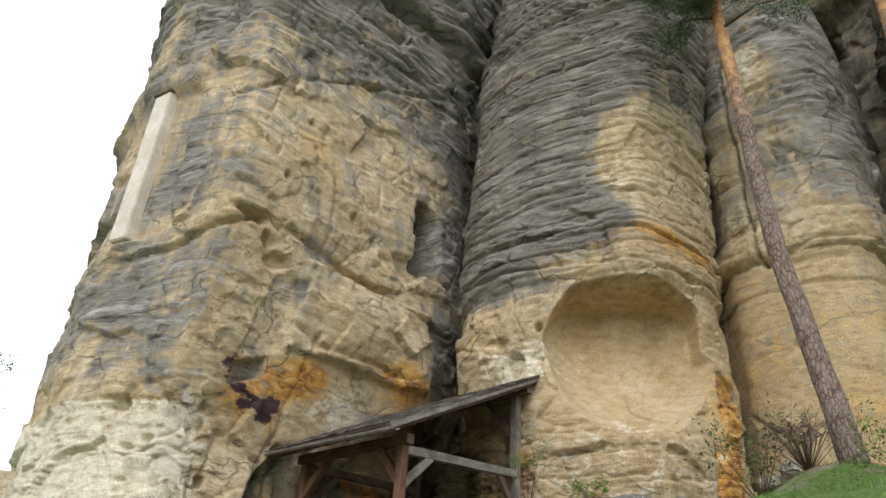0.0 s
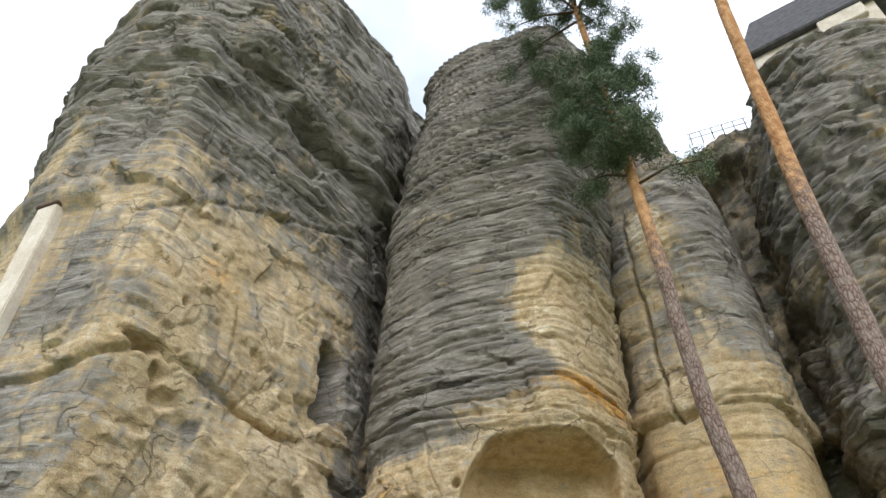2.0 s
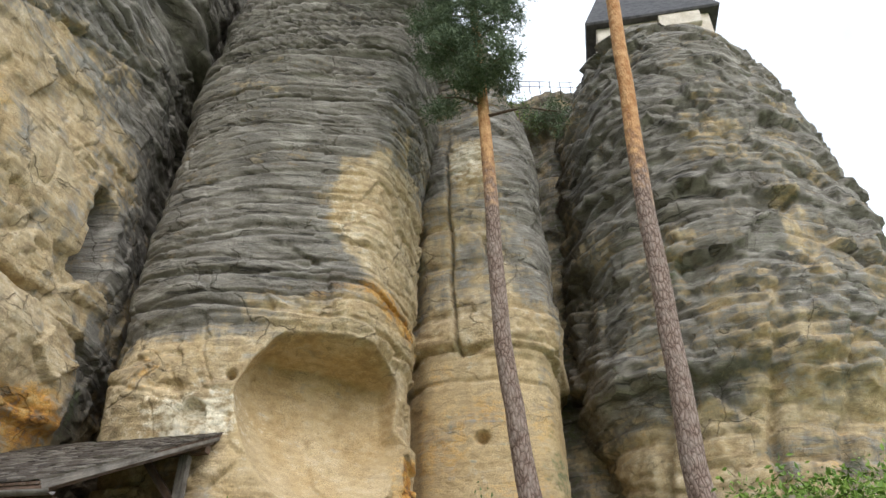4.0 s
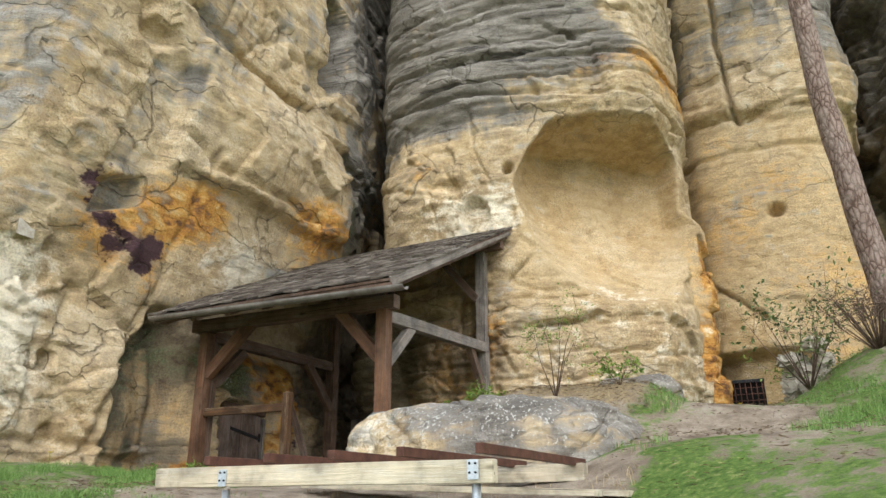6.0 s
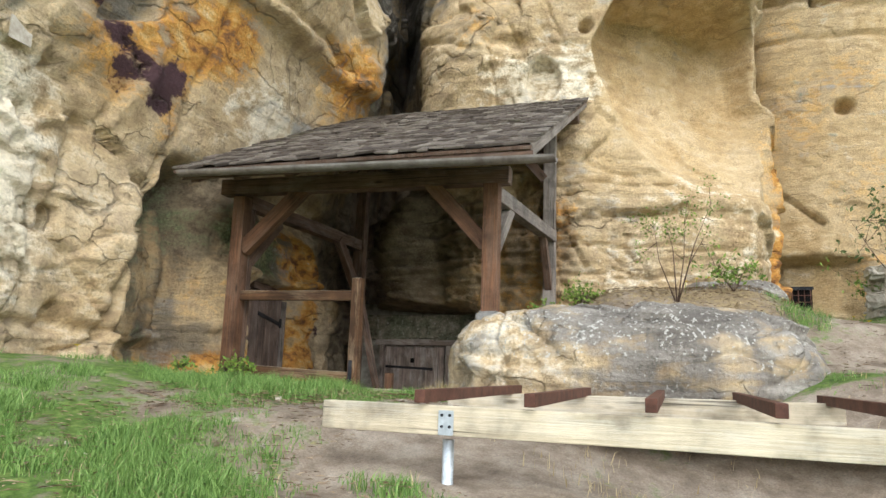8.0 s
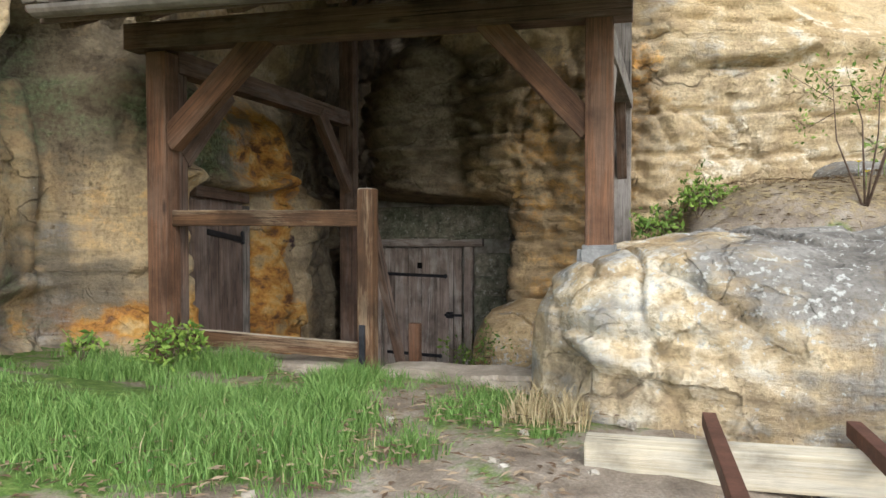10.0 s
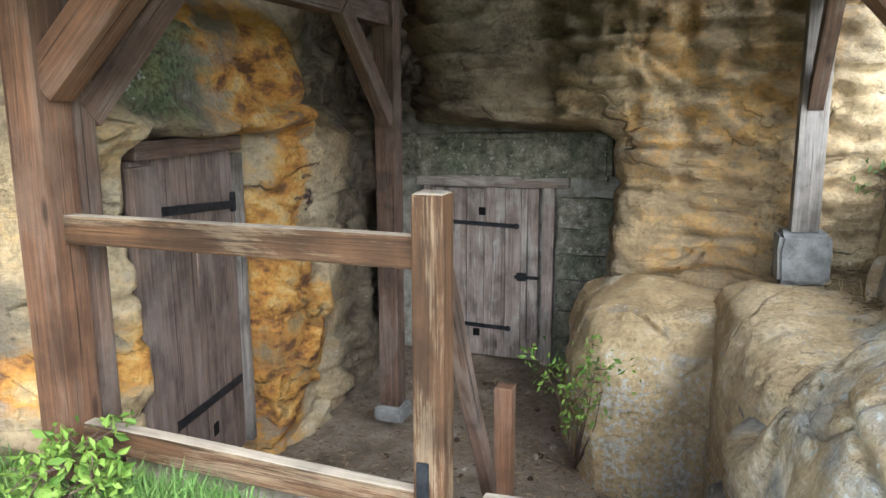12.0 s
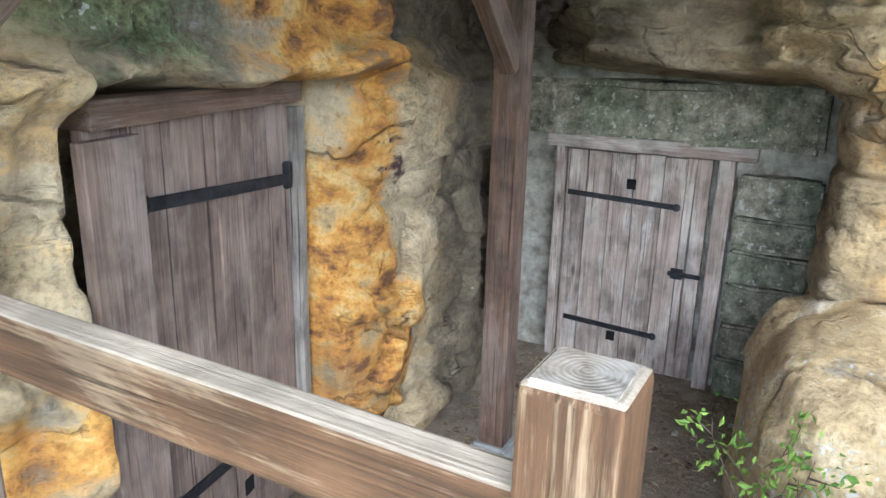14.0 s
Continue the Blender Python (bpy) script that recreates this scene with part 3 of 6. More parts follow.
def tower(name, plan, zs, n, density, lean, detail, label, splits, top_rise=0.6):
    xy = smooth_plan(plan, n, density)
    t = np.gradient(xy, axis=0)
    t /= np.linalg.norm(t, axis=1)[:, None]
    k = np.ones(9) / 9
    t = np.stack([np.convolve(np.pad(t[:, i], 4, mode="edge"), k, "valid") for i in (0, 1)], -1)
    nrm = np.stack([t[:, 1], -t[:, 0]], -1)
    nz, nu = len(zs), n
    Z = np.repeat(zs[:, None], nu, 1)
    X, Y = np.repeat(xy[None, :, 0], nz, 0), np.repeat(xy[None, :, 1], nz, 0)
    X, Y, Z = lean(X, Y, Z)
    P = np.stack([X, Y, Z], -1)
    d, zshift, a, b, *push = detail(P.reshape(-1, 3))
    if push:
        P += push[0].reshape(nz, nu, 3)
    P[..., 0] += d.reshape(nz, nu) * nrm[None, :, 0]
    P[..., 1] += d.reshape(nz, nu) * nrm[None, :, 1]
    P[..., 2] += zshift.reshape(nz, nu)
    a, b = a.reshape(nz, nu, 4), b.reshape(nz, nu, 4)
    mid = P[-1].mean(0)
    caps = []
    for f in np.linspace(0.06, 1, 14):
        c = P[-1] + (mid - P[-1]) * f
        c[:, 2] = P[-1][:, 2] * (1 - f) + mid[2] * f + top_rise * math.sin(f * 1.5) + 0.25 * vnoise(c * [1, 1, 0], 1.5, 5) * (f < 0.98)
        caps.append(c)
    P = np.concatenate([P, np.array(caps)])
    a = np.concatenate([a, np.repeat(a[-1:], 14, 0)])
    b = np.concatenate([b, np.repeat(b[-1:], 14, 0)])
    ob = thing(name, float(xy[:, 0].mean()), float(xy[:, 1].mean()), float(zs[0]), label, "rock")
    rows = [0] + [int(np.searchsorted(zs, s)) for s, _, _ in splits[1:]] + [len(P) - 1]
    for (_, kind, note), r0, r1 in zip(splits, rows, rows[1:]):
        cut = slice(r0, r1 + 1)
        part(kind, grid_mesh(kind, P[cut], {"stain_a": np.clip(a[cut], 0, 1), "stain_b": np.clip(b[cut], 0, 1)}, wrap=True), ROCK, ob, None, note)
    return ob


def rough_rock(p, seed, blocky=0.10):
    """Bulges, broken facets, pits and grain of sandstone."""
    q = p + 0.10 * np.stack([fbm(p, 0.7, 2, seed + 20), fbm(p, 0.7, 2, seed + 21), fbm(p, 0.7, 2, seed + 22)], -1)
    g = 0.20 * fbm(p, 2.6, 2, seed) + 0.03 * fbm(p, (0.95, 0.95, 0.75), 2, seed + 1)
    h1, e1 = facets(q, (1.9, 1.9, 1.15), seed + 30, 1.5 * blocky, 0.7 * blocky)
    h2, e2 = facets(q, (0.62, 0.62, 0.30), seed + 40, 0.7 * blocky, 0.34 * blocky)
    some = sstep(-0.1, 0.25, fbm(p, 1.8, 2, seed + 50))
    g += h1 + h2 * (0.4 + 0.6 * some) - 0.06 * np.exp(-(e1 / 0.035) ** 2) * some - 0.022 * np.exp(-(e2 / 0.06) ** 2) * some
    ridge = np.abs(vnoise(p + 0.15 * fbm(p, 0.5, 1, seed + 8)[:, None], (1.1, 1.1, 1.6), seed + 3))
    g -= 0.05 * np.exp(-(ridge / 0.03) ** 2)
    pit = vnoise(p, (0.34, 0.34, 0.26), seed + 4)
    g -= 0.05 * sstep(0.72, 0.88, pit)
    g += 0.010 * fbm(p, 0.22, 2, seed + 5)
    return g


def broken_beds(p, beds, seed, warp=0.35):
    """Beds that pinch out, jump at joints and fade sideways: height, groove distance and strength."""
    x, y, z = p.T
    joint = np.floor(vnoise(p, (3.4, 3.4, 6.0), seed) * 2.2)
    zz = z + warp * fbm(p, (4.5, 4.5, 2.2), 2, seed + 1) + 0.08 * joint
    strength = 0.35 + 0.65 * sstep(-0.4, 0.4, fbm(p, (5.0, 5.0, 0.8), 2, seed + 2))
    h, g = beds(zz)
    return h * strength, g / (0.25 + strength)


def hole(a, b, a0, b0, ra, rb, depth, k=4.0):
    return -depth * bump2(a, b, a0, b0, ra, rb, k)


def blank(p):
    return [np.zeros(len(p)) for _ in range(4)]


# left tower: face along x at about y = 13.8, corner at x = 5.6
def lean_left(X, Y, Z):
    face = sstep(16.6, 14.4, Y) * sstep(4.2, 5.6, X)
    off = np.interp(Z, [1.5, 4.2, 5.6, 6.6, 7.6, 9, 12, 17, 24, 33], [0.62, 0.72, 0.78, 0.5, 0.12, -0.08, -0.08, 0.4, 0.7, 1.2])
    inner = sstep(9.3, 10.3, X) * sstep(4.6, 4.2, Z)
    off = off * (1 - inner) + 0.5 * inner
    left = np.interp(Z, [1.5, 4, 6, 9, 11, 17, 24, 28, 33], [0.65, 0.75, 0.65, 0.7, 0.8, 0.75, 0.5, 0.7, 1.0]) * sstep(8, 4.5, X)
    right = np.interp(Z, [14, 20, 32], [0, 1.0, 3.4]) * sstep(9.5, 14, X)
    right = right + 0.75 * sstep(11.4, 12.9, X) * sstep(20, 16, Z)
    top = np.interp(X + left + right, [4.5, 6, 8, 11, 17], [26.2, 28.6, 31.2, 34.2, 34.0])
    Y = Y + off * face + np.interp(Z, [24, 33], [0, 0.5])
    return X + left + right, Y, np.where(Z > 20, 20 + (Z - 20) * (top - 20) / 12.6, Z)


left_beds = Strata(0, 40, 0.22, 0.75, 3)


def detail_left(p):
    x, y, z = p.T
    d = rough_rock(p, 11)
    front = sstep(17.5, 15.5, y)
    w = 0.10 * fbm(p, 0.6, 2, 40)
    xa, za = x + w, z + 0.10 * fbm(p, 0.5, 2, 41)
    beds, groove = broken_beds(p, left_beds, 42, 0.5)
    high = sstep(15.5, 21, z)
    d += high * (0.20 * beds - 0.16 * np.exp(-(groove / 0.04) ** 2) + 0.25 * fbm(p, (1.2, 1.2, 0.6), 2, 44)) + (1 - high) * 0.03 * beds * sstep(6, 9, z)
    # upper block that hangs over
    d += 0.60 * sstep(0, 0.25, z - 22.3 - 0.5 * fbm(p, 2.0, 2, 43) + 0.18 * (x - 8)) * sstep(6.4, 7.6, x) * sstep(33, 27, z)
    d -= 0.5 * bump2(xa, za, 11.0, 21.6, 1.5, 0.5) + 0.4 * bump2(xa, za, 8.2, 22.0, 0.8, 0.35)
    # long bedding cracks
    for pts, width, depth in (
        (((4.2, 9.4), (5.8, 9.8), (7.0, 10.6), (9.0, 10.26), (10.8, 10.0), (13.8, 9.7)), 0.07, 0.22),
        (((5.9, 14.2), (7.8, 15.8), (9.3, 16.8), (10.6, 17.5), (13.6, 19.0)), 0.05, 0.14),
        (((8.9, 12.8), (8.94, 11.3), (8.7, 10.1)), 0.035, 0.09),
        (((9.05, 8.2), (8.97, 6.9), (8.8, 5.7), (8.5, 4.8), (8.2, 4.1), (8.0, 3.1)), 0.05, 0.14),
        (((7.6, 9.3), (8.3, 8.3), (9.4, 7.9), (10.2, 7.95), (11.9, 8.0)), 0.05, 0.12),
        (((5.2, 5.95), (6.5, 5.95), (7.3, 6.0)), 0.03, 0.07),
        (((5.0, 3.45), (6.5, 3.4), (8.0, 3.5)), 0.05, 0.10),
    ):
        d -= front * depth * np.exp(-(line_dist(xa, za, pts) / width) ** 2)
    # the bed under the first crack is set back, the one above stands out
    d += front * 0.13 * sstep(-0.15, 0.05, za - np.interp(xa, [4, 5.8, 7, 9, 10.8, 13.8], [9.3, 9.8, 10.6, 10.26, 10, 9.7])) * sstep(16, 12, z)
    d += front * 0.30 * bump2(xa, za, 10.3, 8.95, 1.4, 0.85, 3) + front * 0.25 * bump2(xa, za, 12.5, 8.6, 0.8, 0.8, 3)
    for x0, z0, rx, rz, dep in ((4.85, 9.5, 0.35, 0.14, 0.4), (6.7, 10.45, 0.42, 0.17, 0.45), (7.3, 10.05, 0.16, 0.22, 0.3),
                                (7.6, 9.65, 0.32, 0.24, 0.3), (10.3, 10.05, 0.75, 0.12, 0.35), (8.02, 14.3, 0.10, 0.10, 0.25),
                                (7.3, 11.9, 0.1, 0.13, 0.2), (9.6, 11.9, 0.09, 0.1, 0.2), (10.4, 11.3, 0.12, 0.16, 0.2)):
        d += front * hole(xa, za, x0, z0, rx, rz, dep)
    # doorway-shaped niche high in the face
    arch = np.where(z > 13.2, np.hypot((x - 12.36) / 0.52, (z - 13.2) / 0.55), np.abs(x - 12.36) / 0.52)
    d -= 2.2 * sstep(1.12, 0.92, arch) * sstep(11.15, 11.3, z) * sstep(13.9, 13.7, z)
    # cut pocket and the chase above it
    box = sstep(0.41, 0.37, np.abs(x - 7.70)) * sstep(0.27, 0.22, np.abs(z - 7.05 - 0.48 * (x - 7.70)))
    d = d * (1 - box) - 0.40 * box
    chase = sstep(0.42, 0.36, np.abs(x - 7.75 - 0.22 * (z - 7.6))) * sstep(7.2, 7.5, z) * sstep(9.5, 9.2, z)
    d -= chase * (0.2 + 0.6 * (d - 0.1))
    # drilled and square holes low on the face
    for x0, z0, r, dep in ((5.6, 5.84, 0.13, 0.25), (5.85, 5.0, 0.07, 0.2), (6.07, 5.17, 0.08, 0.2), (6.86, 5.46, 0.10, 0.2),
                           (6.99, 6.02, 0.10, 0.2), (7.52, 3.58, 0.13, 0.2), (6.3, 4.8, 0.05, 0.12), (6.6, 4.35, 0.05, 0.1), (5.9, 4.3, 0.06, 0.1), (6.75, 3.75, 0.06, 0.1)):
        d += hole(x, z, x0, z0, r, r, dep)
    d -= 0.25 * sstep(0.13, 0.11, np.abs(x - 7.33)) * sstep(0.13, 0.11, np.abs(z - 4.51)) * front
    d -= front * 0.10 * bump2(x, z, 7.1, 4.2, 0.07, 0.75, 4)
    panel = sstep(15.5, 15.8, y) * sstep(17.6, 17.3, y) * sstep(10.0, 10.3, z) * sstep(15.0, 14.8, z) * sstep(7, 6, x)
    d = d * (1 - panel) - 0.12 * panel + 0.3 * sstep(15.4, 15.8, y) * bump2(z, 0 * z, 15.4, 0, 0.45, 1) * sstep(7, 6, x)
    # rock round the low door: set back behind the leaf, lip above it
    leaf = sstep(10.22, 10.30, x) * sstep(11.78, 11.70, x) * sstep(4.36, 4.26, z)
    d = d * (1 - 0.45 * sstep(9.4, 9.9, x) * sstep(12.8, 12.4, x) * sstep(4.9, 4.5, z))
    d -= 0.62 * leaf
    d += 0.37 * sstep(9.45, 9.85, x) * sstep(10.28, 10.12, x + 0.05 * fbm(p, 0.3, 2, 66)) * sstep(4.6, 4.25, z)
    d += 0.05 * vnoise(p, (0.14, 0.14, 0.55), 67) * sstep(9.4, 9.7, x) * sstep(10.3, 10.1, x) * sstep(4.8, 4.3, z)
    d += 0.38 * sstep(9.5, 10.2, x) * sstep(12.6, 11.9, x) * sstep(4.25, 4.42, za) * sstep(5.6, 4.9, z)
    d += 0.14 * bump2(xa, za, 12.15, 2.9, 0.42, 0.7, 3) + 0.10 * bump2(xa, za, 12.2, 4.2, 0.5, 0.5, 3)
    d += 0.10 * bump2(xa, za, 8.9, 4.3, 0.75, 0.7, 3) - 0.2 * bump2(x, z, 8.9, 3.25, 1.0, 0.2, 4)
    hb, eb = facets(p + 0.12 * fbm(p, 0.4, 2, 63)[:, None], (0.75, 0.75, 0.5), 64, 0.10, 0.05)
    d += (hb - 0.05 * np.exp(-(eb / 0.05) ** 2)) * sstep(9.5, 10, x) * sstep(5.6, 5.0, z) * (1 - leaf)
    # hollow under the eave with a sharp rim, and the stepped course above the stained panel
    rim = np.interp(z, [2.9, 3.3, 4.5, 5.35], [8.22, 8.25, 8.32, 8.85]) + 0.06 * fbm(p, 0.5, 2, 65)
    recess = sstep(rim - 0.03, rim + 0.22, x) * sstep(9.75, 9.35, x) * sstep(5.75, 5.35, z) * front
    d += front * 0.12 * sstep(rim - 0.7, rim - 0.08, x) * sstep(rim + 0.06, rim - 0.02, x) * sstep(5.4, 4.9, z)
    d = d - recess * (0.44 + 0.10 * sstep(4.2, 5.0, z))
    d = d * (1 - 0.55 * front * sstep(8.2, 8.4, x) * sstep(12.2, 11.8, x) * sstep(5.8, 6.1, z) * sstep(7.85, 7.7, z))
    d += front * 0.26 * sstep(7.70, 7.80, za) * sstep(10.05, 9.9, za) * sstep(8.25, 8.4, xa) * sstep(13.0, 12.6, x)
    # vertical runnels under the eave
    run = sstep(8.2, 8.5, x) * sstep(10.2, 9.7, x) * sstep(5.4, 4.8, z)
    d += run * (0.07 * vnoise(p, (0.16, 0.16, 1.1), 60) + 0.05 * vnoise(p, (0.07, 0.07, 0.6), 61))
    n1, n2 = fbm(p, 2.2, 3, 50), fbm(p, (0.7, 0.7, 1.2), 3, 51)
    crust = 0.42 + 0.36 * sstep(14.5, 20, z) + 0.34 * n1 + 0.30 * n2
    crust += 0.35 * bump2(x, z, 5.4, 8.2, 1.1, 1.3) + 0.25 * bump2(x, z, 5.2, 11.9, 1.0, 1.0) + 0.28 * sstep(12.3, 13.6, x) * sstep(8, 10, z)
    crust -= 0.42 * sstep(6.6, 5.8, z) + 0.35 * bump2(x, z, 9.5, 7.5, 2.6, 1.5) + 0.25 * bump2(x, z, 6.2, 10.3, 1.2, 0.5)
    crust -= 0.25 * sstep(6.5, 8, x) * sstep(12.5, 11, x) * sstep(9, 11, z) * sstep(17, 14, z)
    iron = 0.08 + 0.34 * n1 + 0.60 * bump2(x, z, 7.85, 6.7, 0.95, 1.0, 3) + 0.55 * bump2(x, z, 9.2, 7.15, 0.75, 0.6, 4) + 0.42 * bump2(x, z, 12.7, 7.3, 1.0, 0.6, 3) + 0.35 * bump2(x, z, 8.75, 5.9, 0.25, 1.0) + 0.5 * bump2(x, z, 11.8, 8.0, 1.8, 0.5) + 0.3 * bump2(x, z, 8.0, 13.2, 0.8, 0.9)
    iron += 0.75 * bump2(x, z, 12.0, 3.1, 0.32, 1.3, 4) + 0.65 * bump2(x, z, 11.6, 4.8, 1.2, 0.5, 3) + 0.5 * bump2(x, z, 12.2, 2.6, 0.5, 0.45, 3) + 0.5 * bump2(x, z, 9.4, 3.2, 1.6, 0.18, 3)
    pale = 0.10 + 0.25 * n2 + 0.55 * sstep(7.5, 6.8, x) * sstep(6.05, 5.9, z) * sstep(3.3, 4.4, z) + 0.15 * sstep(8, 7, x) * sstep(6, 5, z)
    pale += 0.55 * bump2(x, z, 10.6, 6.6, 1.1, 0.55, 3)
    # The niche's inside is coloured dark in place of its shade.
    niche = sstep(1.05, 0.85, arch) * sstep(11.15, 11.3, z) * sstep(13.9, 13.7, z)
    # Cleft between the towers is darkened as shade; damp streaks under the eave.
    damp_shade = 0.05 + 0.2 * n2 + 0.9 * niche + 0.62 * sstep(12.6, 13.4, x) * sstep(11, 7.5, z) + 0.45 * bump2(x, z, 9.0, 4.7, 0.9, 0.9) + 0.2 * bump2(x, z, 10.6, 5.8, 2, 0.6, 3)
    pn = fbm(p, (0.3, 0.3, 0.45), 3, 52)
    purple = 0.30 * pn + 0.62 * np.exp(-(line_dist(xa + 0.2 * pn, za + 0.2 * n2, ((7.25, 7.0), (7.4, 6.75), (7.85, 6.4), (8.25, 6.3), (8.6, 6.45))) / 0.30) ** 2) + 0.42 * bump2(x, z, 12.35, 3.7, 0.22, 0.35, 3)
    purple += 0.5 * bump2(x, z, 8.4, 6.25, 0.22, 0.3)
    green = 0.05 + 0.25 * n2 + 0.35 * bump2(x, z, 13.2, 9.0, 0.7, 1.5) + 0.85 * bump2(x, z, 10.3, 4.9, 0.6, 0.55, 3) + 0.2 * bump2(x, z, 9.1, 4.9, 0.8, 0.5)
    # Rock under roof and eave: damp, moss and crust, darkened further as shade.
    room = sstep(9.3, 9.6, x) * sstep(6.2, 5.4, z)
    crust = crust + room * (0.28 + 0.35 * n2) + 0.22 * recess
    # Both masks grow darker towards their top.
    damp_shade = damp_shade + room * (0.24 + 0.22 * sstep(11.2, 10.4, x) * sstep(4.0, 4.6, z) + 0.45 * fbm(p, (0.6, 0.6, 0.5), 3, 53)) + recess * (0.14 + 0.36 * sstep(4.0, 4.8, z) + 0.4 * n2)
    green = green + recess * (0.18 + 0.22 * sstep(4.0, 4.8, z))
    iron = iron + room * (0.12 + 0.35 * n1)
    pale = pale * (1 - 0.6 * room)
    crust = crust + 0.3 * np.maximum(box, 0.7 * chase) - 0.55 * bump2(x, z, 12.0, 3.2, 0.5, 1.5, 4)
    iron = iron * (1 - np.maximum(box, chase))
    a = np.stack([crust, iron, pale, damp_shade], -1)
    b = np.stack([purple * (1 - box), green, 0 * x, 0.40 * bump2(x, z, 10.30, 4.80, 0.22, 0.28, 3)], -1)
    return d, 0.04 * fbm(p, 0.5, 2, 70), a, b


def left_face(x, z):
    """Where the front of the left tower stands."""
    p = np.array([[x, float(lean_left(np.array([x]), np.array([13.8]), np.array([z]))[1][0]), z]])
    return float(p[0, 1] - detail_left(p)[0][0])


PLAN_LEFT = [(6.5, 24), (4.6, 20), (4.2, 17.5), (4.6, 16.0), (5.15, 14.6), (5.55, 13.95), (6.1, 13.8), (7.2, 13.8), (9.0, 13.8), (11.0, 13.8), (12.5, 13.85), (13.4, 14.1), (14.6, 14.6), (16.5, 15.0), (19, 15.0), (21, 14.6)]
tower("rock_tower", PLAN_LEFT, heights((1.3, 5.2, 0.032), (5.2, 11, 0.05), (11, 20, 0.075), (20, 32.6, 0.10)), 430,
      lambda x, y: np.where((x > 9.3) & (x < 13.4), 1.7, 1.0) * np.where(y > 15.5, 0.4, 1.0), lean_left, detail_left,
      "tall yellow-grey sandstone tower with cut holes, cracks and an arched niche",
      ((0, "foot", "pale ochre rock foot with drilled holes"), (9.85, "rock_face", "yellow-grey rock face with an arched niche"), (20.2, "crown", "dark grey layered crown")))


# middle tower: west face at about x = 13, corner near (13.9, 7.7), scooped alcove
def lean_mid(X, Y, Z):
    off = np.interp(Z, [1.5, 4.4, 6.0, 8, 10, 12, 16, 22, 28, 32], [1.0, 0.85, 0.45, 0.05, 0.0, 0.12, 0.45, 1.4, 2.6, 3.2])
    low = sstep(10.0, 11.5, Y)
    off = np.where(Z < 8, off * (0.25 + 0.75 * low), off)
    return X + off, Y - np.interp(Z, [10, 16, 28], [0, 0.15, 0.5]) * sstep(9, 7.5, Y), Z


mid_beds, mid_beds2 = Strata(0, 40, 0.20, 0.62, 8), Strata(0, 40, 0.07, 0.2, 9)


def detail_mid(p):
    x, y, z = p.T
    d = 0.8 * rough_rock(p, 23, 0.085) * (1 - 0.6 * sstep(11.5, 14, z) * sstep(7.0, 8.0, y))
    zz = z + 0.30 * fbm(p, (3.5, 3.5, 2), 2, 80) + 0.05 * y
    dip = np.interp(z, [9, 16, 24], [0.07, 0.09, 0.27]) * (y - 9)
    tilted = np.stack([x, y, z + dip], -1)
    beds, groove = broken_beds(tilted, mid_beds, 380, 0.30)
    beds2, _ = broken_beds(tilted, mid_beds2, 385, 0.2)
    west = sstep(7.2, 8.6, y)
    amt = 0.012 + 0.05 * sstep(7.0, 6.0, z) + 0.085 * sstep(9.8, 11, z) + 0.17 * sstep(15, 20, z)
    amt = amt * (0.45 + 0.55 * np.maximum(west, sstep(15.5, 18, z)))
    d += amt * (1.1 * beds + 0.35 * beds2) - amt * 1.5 * np.exp(-(groove / 0.035) ** 2)
    w = x - y
    # bulging lip and bedding ledges over the alcove
    za = z + 0.08 * fbm(p, 0.6, 2, 81)
    d += 0.16 * sstep(9.9, 10.2, za) * sstep(12, 11, z) * sstep(13.2, 12.4, y)
    for z0, dep in ((10.35, 0.16), (11.25, 0.18), (11.75, 0.10)):
        d -= dep * np.exp(-((za - z0 - 0.05 * (y - 9)) / 0.055) ** 2) * sstep(13.2, 12.5, y)
    top = 9.88 - 2.1 * np.clip((4.3 - w) / 1.7, 0, 1) ** 1.6 - 0.35 * np.clip((w - 7.4) / 1.4, 0, 1) ** 2 + 0.07 * fbm(p, 0.5, 2, 82)
    side = sstep(2.7, 3.3, w) * sstep(8.75, 8.55, w)
    d = d * (1 - 0.3 * side * sstep(9.9, 9.6, z) * sstep(5.8, 6.4, z))
    away = ((w - 6.0) / 3.05) ** 2 + (np.maximum(0, 9.3 - z) / 3.3) ** 2
    hollow = np.clip(1 - away, 0, 1) ** 0.8 * sstep(8.72, 8.5, w)
    scoop = sstep(-0.02, 0.12, top - z) * 2.0 * hollow * (1 + 0.05 * fbm(p, 0.5, 2, 83))
    d += 0.16 * bump2(w, z, 6.0, 5.6, 2.2, 0.6, 3)
    # pillar and rust-brown flake at the right of the alcove
    d += 0.22 * sstep(0.5, 0.35, np.abs(w - 9.0)) * sstep(8.4, 8.1, z)
    # bulge with a small round recess left of the alcove
    d += 0.25 * bump2(y, z, 12.0, 8.9, 0.9, 0.9, 3)
    d -= 0.22 * sstep(0.34, 0.26, np.hypot(y - 10.7, (z - 7.95) * 0.85)) + 0.2 * bump2(y, z, 11.2, 8.6, 0.3, 0.12, 3)
    d += hole(y, z, 10.0, 8.85, 0.10, 0.10, 0.3)
    # under the roof: overhanging bulge beside the back door
    d += 0.28 * bump2(y, z, 11.6, 5.0, 0.9, 0.9, 3) - 1.1 * sstep(11.85, 12.35, y) * sstep(4.40, 4.18, z)
    d += 0.85 * sstep(12.45, 12.9, y) * sstep(14.1, 13.5, y) * sstep(4.26, 4.42, z + 0.05 * fbm(p, 0.4, 2, 87)) * sstep(6.8, 5.6, z)
